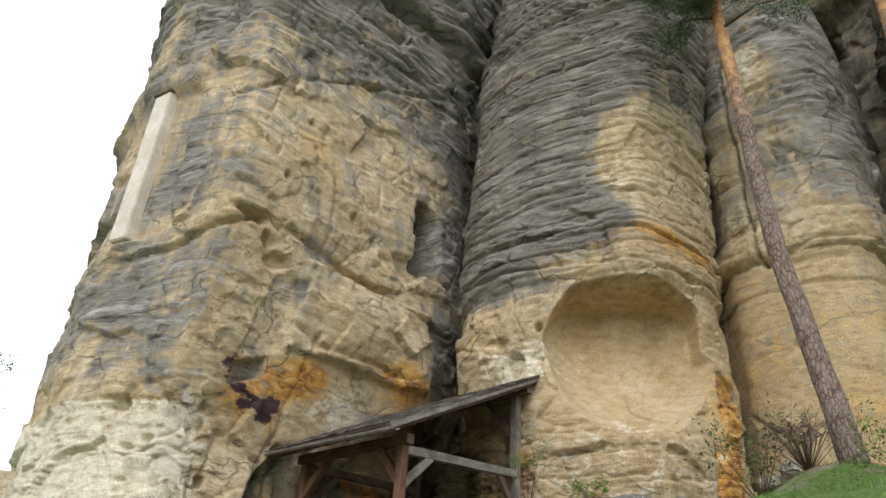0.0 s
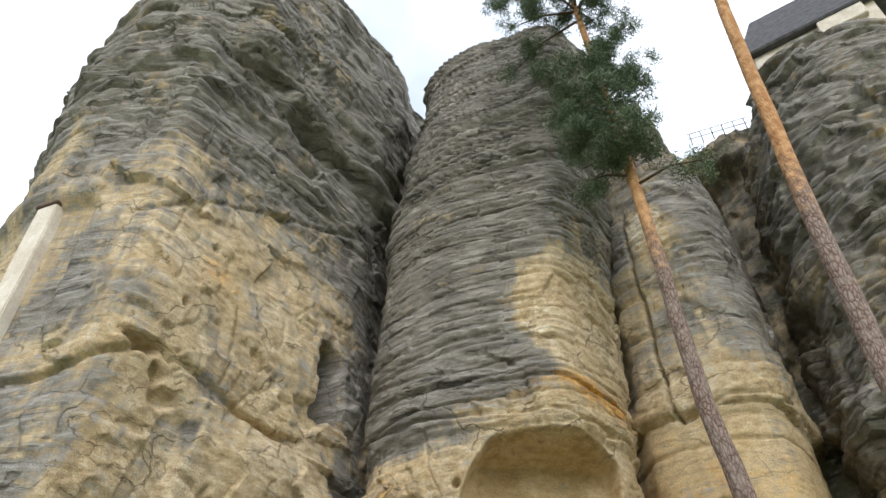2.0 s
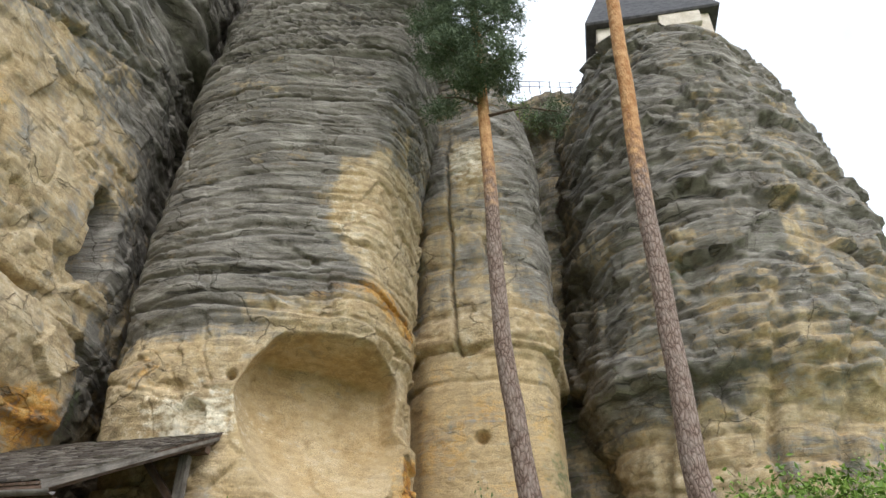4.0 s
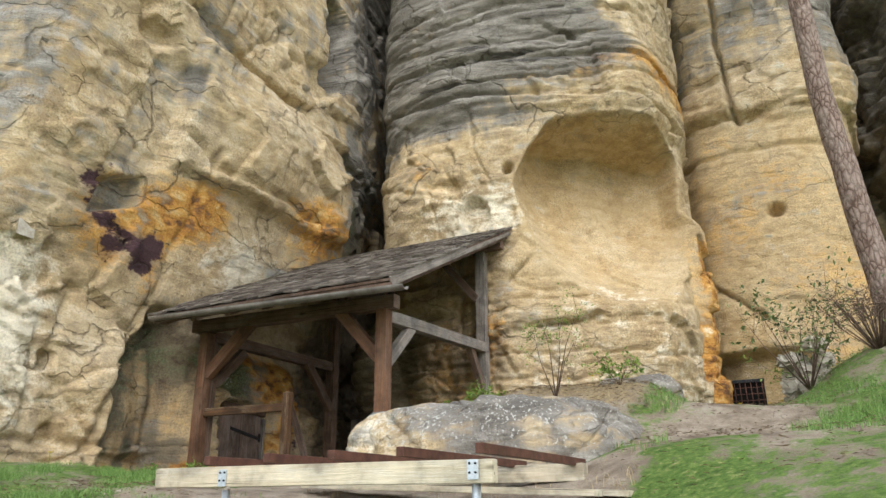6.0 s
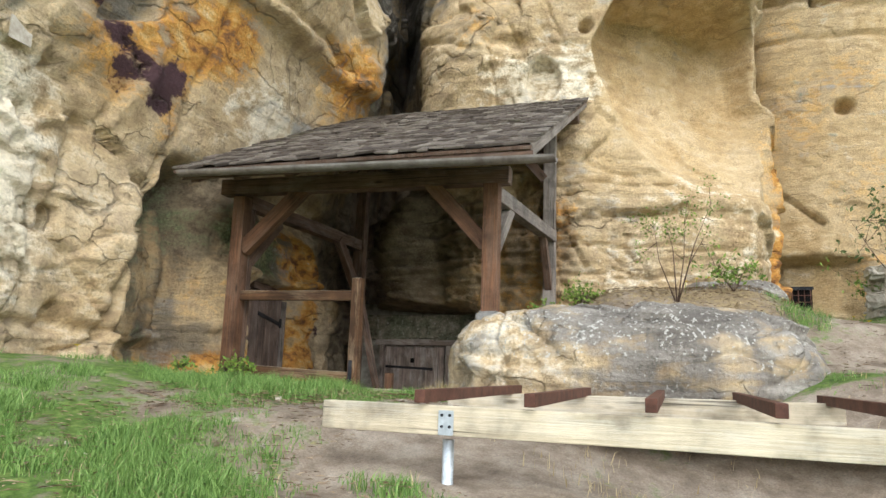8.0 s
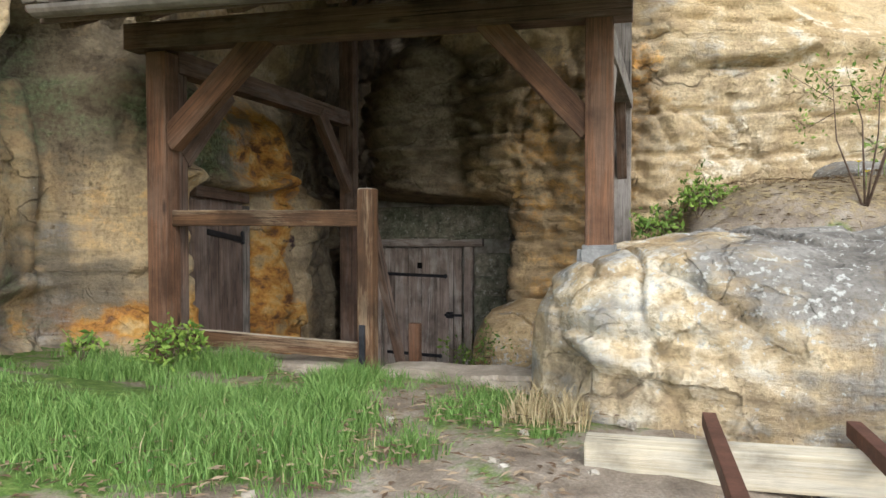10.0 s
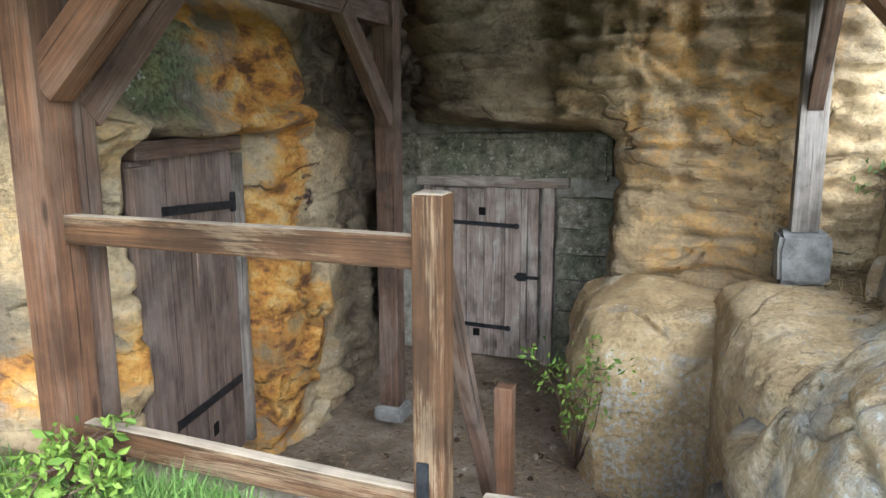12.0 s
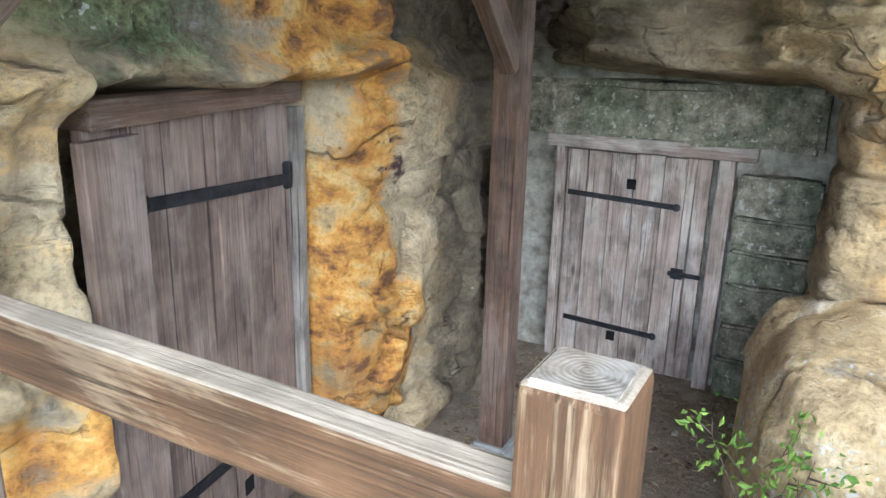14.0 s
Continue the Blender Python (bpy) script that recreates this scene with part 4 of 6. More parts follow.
    run = sstep(6.8, 5.5, z) * sstep(9.8, 10.6, y)
    b3, g3 = mid_beds2(zz * 0.8)
    comb = vnoise(p, (0.17, 0.17, 0.10), 284)
    d += run * (0.05 * b3 + 0.07 * fbm(p, (0.30, 0.30, 0.14), 2, 84) - 0.08 * sstep(0.15, 0.6, comb) * sstep(3.5, 4.1, z))
    n1, n2 = fbm(p, 2.2, 3, 85), fbm(p, (0.8, 0.8, 0.5), 3, 86)
    crust = 0.20 + 0.62 * sstep(9.9, 11.2, z + 0.25 * (y - 9.5)) - 0.2 * run + 0.22 * n1 + 0.2 * n2
    crust -= 0.75 * bump2(y, z, 7.5, 13.6, 1.15, 2.0, 4) + 0.32 * sstep(8.0, 7.0, y) * sstep(19, 14, z)
    crust += 0.25 * bump2(w, z, 3.0, 6.2, 1.2, 0.8) + 0.4 * bump2(y, z, 10.8, 10.0, 1.6, 0.45)
    iron = 0.05 + 0.35 * n1 + 0.5 * np.exp(-((z - 11.1) / 0.45) ** 2) * sstep(9.3, 8.4, y) + 0.80 * sstep(0.6, 0.35, np.abs(w - 8.9)) * sstep(8.6, 7.5, z)
    iron += 0.30 * bump2(y, z, 12.0, 9.0, 1.0, 0.6) + 0.50 * run * sstep(12.6, 11.6, y) * sstep(2.5, 3.4, z)
    pale = 0.08 + 0.2 * n2 + 0.55 * bump2(y, z, 10.6, 8.0, 1.5, 0.65, 3) + 0.34 * bump2(y, z, 8.2, 13.3, 0.6, 1.0, 3) + 0.22 * sstep(6.6, 5.6, z) * sstep(10.5, 9.5, y) + 0.3 * bump2(w, z, 5.8, 6.3, 0.9, 0.25)
    # Damp rock, plus painted shade into the cleft and up under the roof.
    damp_shade = 0.05 + 0.2 * n2 + 0.75 * sstep(12.5, 13.2, y) * sstep(12, 7, z) + run * (0.26 + 0.3 * n1 + 0.36 * sstep(11.6, 12.6, y) + 0.30 * sstep(4.2, 5.2, z))
    green = 0.02 + 0.25 * n2 + 0.35 * bump2(y, z, 12.2, 4.6, 0.5, 0.4) + 0.55 * bump2(y, z, 11.9, 15.7, 0.4, 0.25)
    fresh = side * sstep(-0.05, 0.15, top - z) * sstep(5.6, 6.6, z)
    # Greyer towards the alcove's top: shade under its lip painted as crust.
    crust = crust * (1 - fresh) + fresh * (0.06 + 0.3 * n2 + 0.18 * sstep(8.6, 9.6, z))
    a = np.stack([crust, iron * (1 - 0.5 * fresh), pale, damp_shade], -1)
    b = np.stack([0 * x, green, fresh, 0 * x], -1)
    return d, 0.03 * fbm(p, 0.4, 2, 88), a, b, np.stack([0.74 * scoop, 0.67 * scoop, 0 * scoop], -1)


PLAN_MID = [(21, 16.0), (18, 15.3), (16.2, 14.3), (14.6, 13.4), (13.2, 12.85), (12.75, 11.7), (12.8, 10.3), (13.28, 8.9), (13.56, 8.1), (13.74, 7.72), (14.05, 7.48), (14.6, 7.33), (15.4, 7.2), (16.8, 7.15), (17.6, 7.45), (18.6, 8.8), (19.5, 12)]
tower("rock_tower", PLAN_MID, heights((1.3, 5.4, 0.035), (5.4, 12.2, 0.04), (12.2, 20, 0.055), (20, 30.6, 0.075)), 430,
      lambda x, y: np.where((x > 17.5) | (y > 13.6), 0.4, np.where((y > 10.2) & (y < 12.9), 1.8, 1.0)), lean_mid, detail_mid,
      "tall grey layered sandstone tower with a scooped ochre alcove",
      ((0, "foot", "ochre rock foot with a scooped alcove"), (11.25, "rock_face", "grey layered rock face"), (20.2, "crown", "dark grey ledged crown")), 0.4)


# right-hand tower with a smooth ochre foot
def lean_right(X, Y, Z):
    side = sstep(5.0, 3.6, Y)
    return X + np.interp(Z, [4, 11, 17, 26], [0, 0, -0.2, 1.6]), Y + np.interp(Z, [4, 13, 19, 25], [-0.1, 0.0, 0.0, 1.4]) * side, Z


right_beds = Strata(0, 40, 0.5, 1.6, 12)


def detail_right(p):
    x, y, z = p.T
    up = sstep(10.9, 11.2, z)
    d = rough_rock(p, 31, 0.08) * (0.35 + 0.65 * up)
    beds, groove = broken_beds(p, right_beds, 90, 0.6)
    d += up * (0.10 * beds - 0.10 * np.exp(-(groove / 0.06) ** 2))
    za = z + 0.12 * fbm(p, 0.8, 2, 91)
    d += 0.28 * up * sstep(13.5, 11.4, z) - 0.25 * np.exp(-((za - 11.1) / 0.10) ** 2) - 0.10 * np.exp(-((za - 10.3) / 0.04) ** 2)
    d += hole(y, z, 5.41, 8.76, 0.17, 0.13, 0.4) + hole(y, z, 6.1, 6.4, 0.16, 0.16, 0.12)
    d -= 0.16 * np.exp(-(line_dist(y, za, ((7.0, 7.3), (6.3, 6.6), (5.9, 6.3))) / 0.03) ** 2)
    d -= 0.30 * sstep(0.08, 0.02, np.abs(y + 0.22 * fbm(p, 1.2, 3, 191) - 6.15 - 0.05 * (z - 16))) * up * sstep(20, 16, z)
    d -= 0.5 * sstep(5.75, 5.55, z) * sstep(5.0, 5.6, y)
    n1, n2 = fbm(p, 2.2, 3, 92), fbm(p, (0.8, 0.8, 1.0), 3, 93)
    crust = 0.14 + 0.34 * sstep(10.9, 13, z) + 0.22 * sstep(14, 20, z) + 0.35 * n1 + 0.15 * n2 + 0.2 * sstep(4.6, 3.8, y) * sstep(8, 11, z)
    crust -= 0.5 * bump2(y, z, 5.6, 17.8, 0.7, 1.2, 3)
    iron = 0.26 + 0.35 * n1 - 0.35 * up
    pale = 0.15 + 0.25 * n2 + 0.4 * bump2(y, z, 5.6, 17.8, 0.8, 1.2, 3)
    # Darker towards the crack at the left and into the gorge.
    damp_shade = 0.02 + 0.15 * n2 + 0.5 * sstep(7.0, 7.6, y) + 0.45 * sstep(19.5, 21.5, x)
    a = np.stack([crust, iron, pale, damp_shade], -1)
    b = np.stack([0 * x, 0.1 + 0.3 * n2 + 0.3 * sstep(4.4, 3.6, y) * sstep(10, 8, z), 0.8 * (1 - up), 0 * x], -1)
    return d, 0.03 * fbm(p, 0.5, 2, 94), a, b


PLAN_RIGHT = [(20.5, 12), (19.2, 9.2), (18.2, 7.5), (17.55, 6.75), (17.4, 5.6), (17.6, 4.4), (18.3, 3.65), (20.5, 3.5), (24, 3.8), (29, 4.6)]
tower("rock_tower", PLAN_RIGHT, heights((3.6, 12, 0.055), (12, 26.0, 0.08)), 210,
      lambda x, y: np.where((x > 21) | (y > 8), 0.35, 1.0), lean_right, detail_right,
      "sandstone tower with smooth ochre foot and grey upper beds",
      ((0, "foot", "smooth ochre rock foot"), (11.1, "rock_face", "grey upper beds")), 0.5)


# far right rounded tower that carries the chapel
def lean_far(X, Y, Z):
    s = np.interp(Z, [3, 9.2, 10.6, 15, 20, 24, 27], [0.90, 0.90, 1.03, 1.0, 0.93, 0.80, 0.62])
    return 25 + (X - 25) * s, -1.6 + (Y + 1.6) * s, Z


far_beds = Strata(0, 40, 0.18, 0.8, 15)


def detail_far(p):
    x, y, z = p.T
    up = sstep(9.2, 10.4, z)
    d = rough_rock(p, 47, 0.20) * (0.6 + 0.5 * up)
    beds, groove = broken_beds(p, far_beds, 395, 0.7)
    d += (0.04 + 0.10 * up) * beds - 0.14 * np.exp(-(groove / 0.06) ** 2)
    d += 0.12 * up * fbm(p, (1.6, 1.6, 0.8), 2, 96)
    for y0, wdt in ((1.2, 0.16), (-1.6, 0.18), (-3.4, 0.14)):
        d -= 0.34 * np.exp(-((y - y0 + 0.22 * (z - 8) - 0.35 * fbm(p, 1.5, 2, 97)) / wdt) ** 2) * sstep(13, 10, z)
    n1, n2 = fbm(p, 2.0, 3, 98), fbm(p, (0.9, 0.9, 0.5), 3, 99)
    crust = 0.32 * up + 0.33 + 0.40 * n1 + 0.2 * n2 + 0.15 * sstep(14, 20, z)
    iron = 0.22 + 0.3 * n1 - 0.12 * up
    # The last channel darkens the side that turns into the gorge.
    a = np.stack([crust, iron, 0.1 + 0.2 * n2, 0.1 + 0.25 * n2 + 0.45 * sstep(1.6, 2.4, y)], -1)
    b = np.stack([0 * x, 0.12 + 0.35 * n2, 0 * x, 0 * x], -1)
    return d, 0.04 * fbm(p, 0.5, 2, 100), a, b


PLAN_FAR = [(30, 4.0), (25.5, 3.3), (22, 2.8), (19.7, 1.8), (18.3, 0.2), (17.9, -2), (18.6, -4.4), (20.6, -6.6), (24, -7.8), (30, -8)]
tower("rock_tower", PLAN_FAR, heights((2.2, 26.5, 0.085)), 230,
      lambda x, y: np.where(x > 23, 0.4, 1.0), lean_far, detail_far,
      "rounded grey-brown sandstone tower with deep bedding grooves",
      ((0, "foot", "yellowish jointed rock foot"), (9.8, "rock_face", "grey-brown grooved beds")), 0.7)


# filler rock that closes the gorge between the two right-hand towers, dark for the gap's shade
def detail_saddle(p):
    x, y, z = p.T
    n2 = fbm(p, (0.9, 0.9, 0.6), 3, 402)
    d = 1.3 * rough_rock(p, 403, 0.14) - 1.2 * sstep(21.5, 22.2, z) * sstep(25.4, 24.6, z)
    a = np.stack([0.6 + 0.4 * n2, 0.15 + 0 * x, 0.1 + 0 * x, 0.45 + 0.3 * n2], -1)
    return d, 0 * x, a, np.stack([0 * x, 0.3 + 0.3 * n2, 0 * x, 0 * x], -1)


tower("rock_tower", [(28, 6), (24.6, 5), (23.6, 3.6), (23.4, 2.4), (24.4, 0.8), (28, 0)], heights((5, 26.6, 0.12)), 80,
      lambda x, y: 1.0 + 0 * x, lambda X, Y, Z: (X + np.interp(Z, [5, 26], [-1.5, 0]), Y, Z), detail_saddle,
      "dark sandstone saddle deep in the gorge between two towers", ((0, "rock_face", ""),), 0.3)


# ---- ground: one sheet, rising to the rocks ----
LEVELS = ((0, 0, 0.0), (-6, 0, -0.6), (0.2, 2.6, 0.55), (1.05, 5.0, 1.05), (1.3, 7.4, 1.35), (4.1, 9.9, 2.2), (5.4, 10.6, 2.52), (6.6, 11.3, 2.85),
          (8.2, 12.0, 2.92), (9.3, 13.4, 2.93), (9.3, 11.4, 2.84), (7.2, 14.2, 3.18), (4.5, 14.5, 2.95), (8.6, 9.0, 2.75), (6.2, 8.0, 2.3), (9.5, 6.5, 3.3), (11.8, 9.2, 4.35),
          (12.4, 8.0, 4.5), (12.5, 6.6, 3.78), (14.5, 6.6, 4.05), (16.2, 6.7, 4.22), (17.3, 6.8, 4.36), (14.0, 4.2, 4.95), (14.2, 1.2, 4.5), (13.0, 1.2, 4.25), (18, 2.5, 5.4), (8, 2, 2.9), (12, -4, 4.4), (0, 14, 2.0), (-8, 20, 1.0))


def ground_height(x, y):
    num, den = 0, 0
    for cx, cy, cz in LEVELS:
        w = 1 / ((x - cx) ** 2 + (y - cy) ** 2 + 0.35) ** 1.5
        num, den = num + w * cz, den + w
    h = num / den
    # sunken yard under the shelter roof, with a ramp of trodden earth
    floor = np.interp(x, [9.55, 9.75, 9.8, 10.3, 10.4, 11.0, 11.1, 12.0], [2.80, 2.78, 2.50, 2.42, 2.2, 2.12, 1.88, 1.78])
    inside = sstep(9.5, 9.62, x) * sstep(10.9, 11.0, y) * sstep(16, 15.2, y)
    h = h * (1 - inside) + floor * inside
    h = np.minimum(h, np.where((x > 9.6) & (y > 10.0), 3.3 - 0.5 * sstep(10.3, 10.9, y), 99))
    far = sstep(26, 60, np.hypot(x - 6, y - 5))
    return h * (1 - far) + far * (-1.0)


def axis(lo, hi, step):
    core = list(np.arange(lo, hi, step))
    grow, a, b, left, right = step, core[0], core[-1], [], []
    while b < 900:
        grow *= 1.25
        a, b = a - grow, b + grow
        left.append(a)
        right.append(b)
    return np.array(left[::-1] + core + right)


gx, gy = axis(-4, 20, 0.09), axis(-3, 15.5, 0.09)
GX, GY = np.meshgrid(gx, gy)
GZ = ground_height(GX, GY)
flat = np.stack([GX.ravel(), GY.ravel(), 0 * GX.ravel()], -1)
yard = (sstep(9.5, 9.62, GX) * sstep(11.0, 11.2, GY)).ravel()
near = sstep(40, 20, np.hypot(GX - 6, GY - 5))
GZ = GZ + near * (0.05 * fbm(flat, 1.3, 2, 200) + 0.022 * fbm(flat, 0.3, 2, 201)).reshape(GX.shape) * (1 - 0.6 * yard.reshape(GX.shape))
gn = fbm(flat, (1.1, 1.1, 1), 3, 202)


def path_dist(x, y):
    return line_dist(x, y, ((0, 0), (1.1, 5.0), (1.6, 8.0), (4.1, 9.9), (6.2, 11.0), (7.8, 11.5), (9.2, 11.6)))


gpath = path_dist(flat[:, 0], flat[:, 1])
cover = 0.66 + 0.5 * gn - 0.26 * np.exp(-(gpath / 0.7) ** 2) - 0.9 * yard
mound = sstep(10.2, 11.2, flat[:, 0]) * sstep(7.2, 8.0, flat[:, 1]) * sstep(11, 10.5, flat[:, 1]) * sstep(13.5, 12.8, flat[:, 0])
deck = sstep(5.5, 5.9, flat[:, 0]) * sstep(8.9, 8.5, flat[:, 0]) * sstep(6.8, 7.4, flat[:, 1]) * sstep(10.8, 10.4, flat[:, 1])
bare = np.exp(-((flat[:, 0] - 10.2) / 2.2) ** 2 - ((flat[:, 1] - 6.3) / 0.9) ** 2)
cover -= 0.55 * mound + 0.6 * deck + 0.55 * bare
litter = 0.15 + 0.25 * gn + 0.55 * mound + 0.2 * np.exp(-(gpath / 0.9) ** 2) - 0.2 * yard
gmask = np.stack([cover, litter, yard, 0 * cover], -1).reshape(*GX.shape, 4)
gmesh = grid_mesh("ground", np.stack([GX, GY, GZ], -1), {"cover": np.clip(gmask, 0, 1)})
ground = solo("ground", gmesh, GROUND, "sloping ground of patchy grass and trodden earth", "ground", kind="structure")


def on_ground(x, y):
    return float(ground_height(np.array([float(x)]), np.array([float(y)]))[0])


# ---- timber shelter over the rock doors ----
shelter = thing("timber_shelter", 9.4, 12.2, 3.0, "open lean-to shelter of dark weathered beams with a shingled roof", "shelter")
XF, XB, YL, YR = 9.40, 12.68, 13.78, 10.60
beam("post", (XF, YL, 2.95), (XF, YL, 5.22), 0.165, 0.165, WOOD_RED, shelter, (1, 0, 0), "reddish weathered corner post")
beam("post", (XF + 0.17, YL + 0.02, 2.3), (XF + 0.17, YL + 0.02, 5.2), 0.14, 0.12, WOOD_DARK, shelter, (1, 0, 0), "dark inner post")
beam("post", (XF, YR, 3.80), (XF, YR, 5.22), 0.17, 0.17, WOOD_RED, shelter, (1, 0, 0), "reddish weathered corner post")
beam("post", (XB, 13.68, 1.96), (XB, 13.68, 7.12), 0.17, 0.17, WOOD_DARK, shelter, (1, 0, 0), "dark back post")
beam("post", (12.78, 10.55, 3.62), (12.78, 10.55, 7.1), 0.18, 0.16, WOOD_GREY, shelter, (1, 0, 0), "silver-grey back post")
beam("plate_beam", (XF, 10.40, 5.30), (XF, 14.05, 5.345), 0.18, 0.19, WOOD_DARK, shelter)
beam("plate_beam", (12.75, 10.1, 7.2), (12.75, 15.0, 7.2), 0.18, 0.18, WOOD_DARK, shelter)
beam("tie_beam", (XF, YR, 5.12), (12.8, 10.52, 5.30), 0.15, 0.17, WOOD_GREY, shelter)
beam("tie_beam", (XF + 0.1, YL, 5.18), (12.7, 13.70, 5.22), 0.15, 0.17, WOOD_DARK, shelter)
beam("brace", (XF, YL - 0.06, 4.56), (XF, 12.93, 5.29), 0.12, 0.175, WOOD_RED, shelter)
beam("brace", (XF, YR + 0.05, 4.53), (XF, 11.32, 5.26), 0.12, 0.165, WOOD_RED, shelter)
beam("brace", (XF + 0.05, YR, 4.45), (10.15, YR - 0.02, 5.12), 0.11, 0.15, WOOD_GREY, shelter)
beam("brace", (XF + 0.2, YL, 4.45), (10.25, YL, 5.08), 0.11, 0.15, WOOD_DARK, shelter)
beam("brace", (XB - 0.06, 13.66, 4.40), (11.85, 13.68, 5.18), 0.10, 0.15, WOOD_DARK, shelter)
beam("brace", (XB, 13.62, 6.4), (XB, 12.9, 7.15), 0.10, 0.14, WOOD_DARK, shelter)
beam("brace", (12.75, 10.55, 4.5), (12.2, 10.56, 5.25), 0.10, 0.14, WOOD_DARK, shelter)
beam("brace", (12.75, 10.62, 6.2), (12.75, 11.4, 7.12), 0.10, 0.14, WOOD_DARK, shelter)
E0, E1 = Vector((8.52, 0, 5.24)), Vector((13.05, 0, 7.50))
run = (E1 - E0)
slope = math.atan2(run.z, run.x)
up_n = Vector((-math.sin(slope), 0, math.cos(slope)))
for k, yr in enumerate((10.14, 10.75, 11.4, 12.05, 12.7, 13.35, 13.92)):
    a, b = E0 + run * 0.02, E1 - run * 0.02
    beam("rafter", (a.x, yr, a.z - 0.02), (b.x, yr, b.z - 0.02), 0.11, 0.13, WOOD_DARK, shelter)
roof = part("roof_boarding", slab(run.length, 4.12, 0.035, 0.004), WOOD_DARK, shelter,
            pose((E0.x + E1.x) / 2, 12.05, (E0.z + E1.z) / 2, 0, -math.degrees(slope), 0) @ pose(0, 0, 0.07), "dark roof boarding")
beam("verge_board", (E0.x, 9.99, E0.z + 0.05), (E1.x, 10.02, E1.z + 0.05), 0.03, 0.13, WOOD_GREY, shelter)
beam("fascia_board", (8.53, 9.98, 5.235), (8.53, 14.02, 5.265), 0.03, 0.10, WOOD_DARK, shelter)
bm = bmesh.new()
ring = [(0.075 * math.cos(a), 0.06 * math.sin(a)) for a in np.linspace(math.pi, 2 * math.pi, 9)]
ring += [(0.069 * math.cos(a), 0.053 * math.sin(a)) for a in np.linspace(2 * math.pi, math.pi, 9)]
ends = []
for yy in (0, 4.25):
    ends.append([bm.verts.new((px, yy, pz)) for px, pz in ring])
for i in range(len(ring)):
    j = (i + 1) % len(ring)
    bm.faces.new((ends[0][i], ends[0][j], ends[1][j], ends[1][i]))
bm.faces.new(ends[0])
bm.faces.new(ends[1][::-1])
bmesh.ops.recalc_face_normals(bm, faces=bm.faces)
part("gutter", bm, GUTTER, shelter, pose(8.45, 9.74, 5.185, 1.4, 0, 0), "dull grey half-round gutter")

# shingles, course by course from the eave
rng = np.random.RandomState(4)
shingle_meshes = []
for k in range(8):
    sb = slab(0.30, 0.10 + 0.016 * k, 0.026, 0.004, 0.012, k)
    sm = bpy.data.meshes.new("shingle")
    sb.to_mesh(sm)
    sb.free()
    sm.materials.append(SHINGLE)
    shingle_meshes.append(sm)
rest_v, rest_f, laid = [], [], 0
tilt = pose(0, 0, 0, 0, -math.degrees(slope) + 3.2, 0)
for row in range(36):
    s = 0.06 + row * 0.137
    y = 9.97
    while y < 14.02:
        k = int(rng.randint(8))
        wdt = 0.10 + 0.016 * k
        c = E0 + run.normalized() * (s + 0.10 + rng.uniform(-0.018, 0.018)) + up_n * (0.108 + rng.uniform(0, 0.010))
        m = Matrix.Translation((c.x, y + wdt / 2, c.z)) @ tilt @ pose(0, 0, 0, rng.uniform(-4, 4), rng.uniform(-3.0, 2.4), rng.uniform(-4, 4))
        if laid < 296:
            part("shingle", shingle_meshes[k], SHINGLE, roof, m)
        else:
            v0 = len(rest_v)
            sm = shingle_meshes[k]
            rest_v += [m @ v.co for v in sm.vertices]
            rest_f += [[v0 + i for i in f.vertices] for f in sm.polygons]
        laid += 1
        y += wdt + 0.006
ob = part("shingles", tri_mesh("shingles", rest_v, rest_f, False), SHINGLE, shelter)
ob["kind"] = "stuff"

# stone pads under two posts
solo("post_pad", slab(0.26, 0.26, 0.15, 0.03, 0.010, 1, 2), CEMENT, "grey stone pad under the corner post", "stone pad", pose(XF, YR, 3.735), "post pads")
solo("post_pad", slab(0.36, 0.34, 0.36, 0.03, 0.015, 2, 2), CEMENT, "grey stone pad under the back post", "stone pad", pose(12.78, 10.55, 3.44), "post pads")
solo("post_pad", slab(0.26, 0.26, 0.14, 0.02, 0.01, 3, 2), CEMENT, "grey stone pad under the inner back post", "stone pad", pose(XB, 13.68, 1.90), "post pads")

# railing
railing = thing("railing", 9.42, 12.22, 3.0, "weathered wooden railing with peeling stain beside the sunken yard", "railing")
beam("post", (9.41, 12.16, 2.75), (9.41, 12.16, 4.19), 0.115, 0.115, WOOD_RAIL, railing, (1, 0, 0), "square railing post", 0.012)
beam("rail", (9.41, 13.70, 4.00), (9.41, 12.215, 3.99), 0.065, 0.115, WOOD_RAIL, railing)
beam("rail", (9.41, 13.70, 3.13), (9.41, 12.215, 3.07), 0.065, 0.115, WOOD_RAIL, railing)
beam("handrail", (9.48, 12.17, 4.02), (10.58, 12.22, 2.30), 0.055, 0.10, WOOD_DARK, railing, (0, 0, 1), "dark sloping handrail")
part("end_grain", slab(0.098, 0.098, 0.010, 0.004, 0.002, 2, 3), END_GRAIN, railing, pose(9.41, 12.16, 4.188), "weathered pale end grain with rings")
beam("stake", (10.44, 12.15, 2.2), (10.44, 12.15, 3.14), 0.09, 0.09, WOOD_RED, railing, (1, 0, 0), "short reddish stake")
part("strap", slab(0.012, 0.045, 0.42, 0.003), IRON, railing, pose(9.346, 12.18, 3.05), "black iron strap")

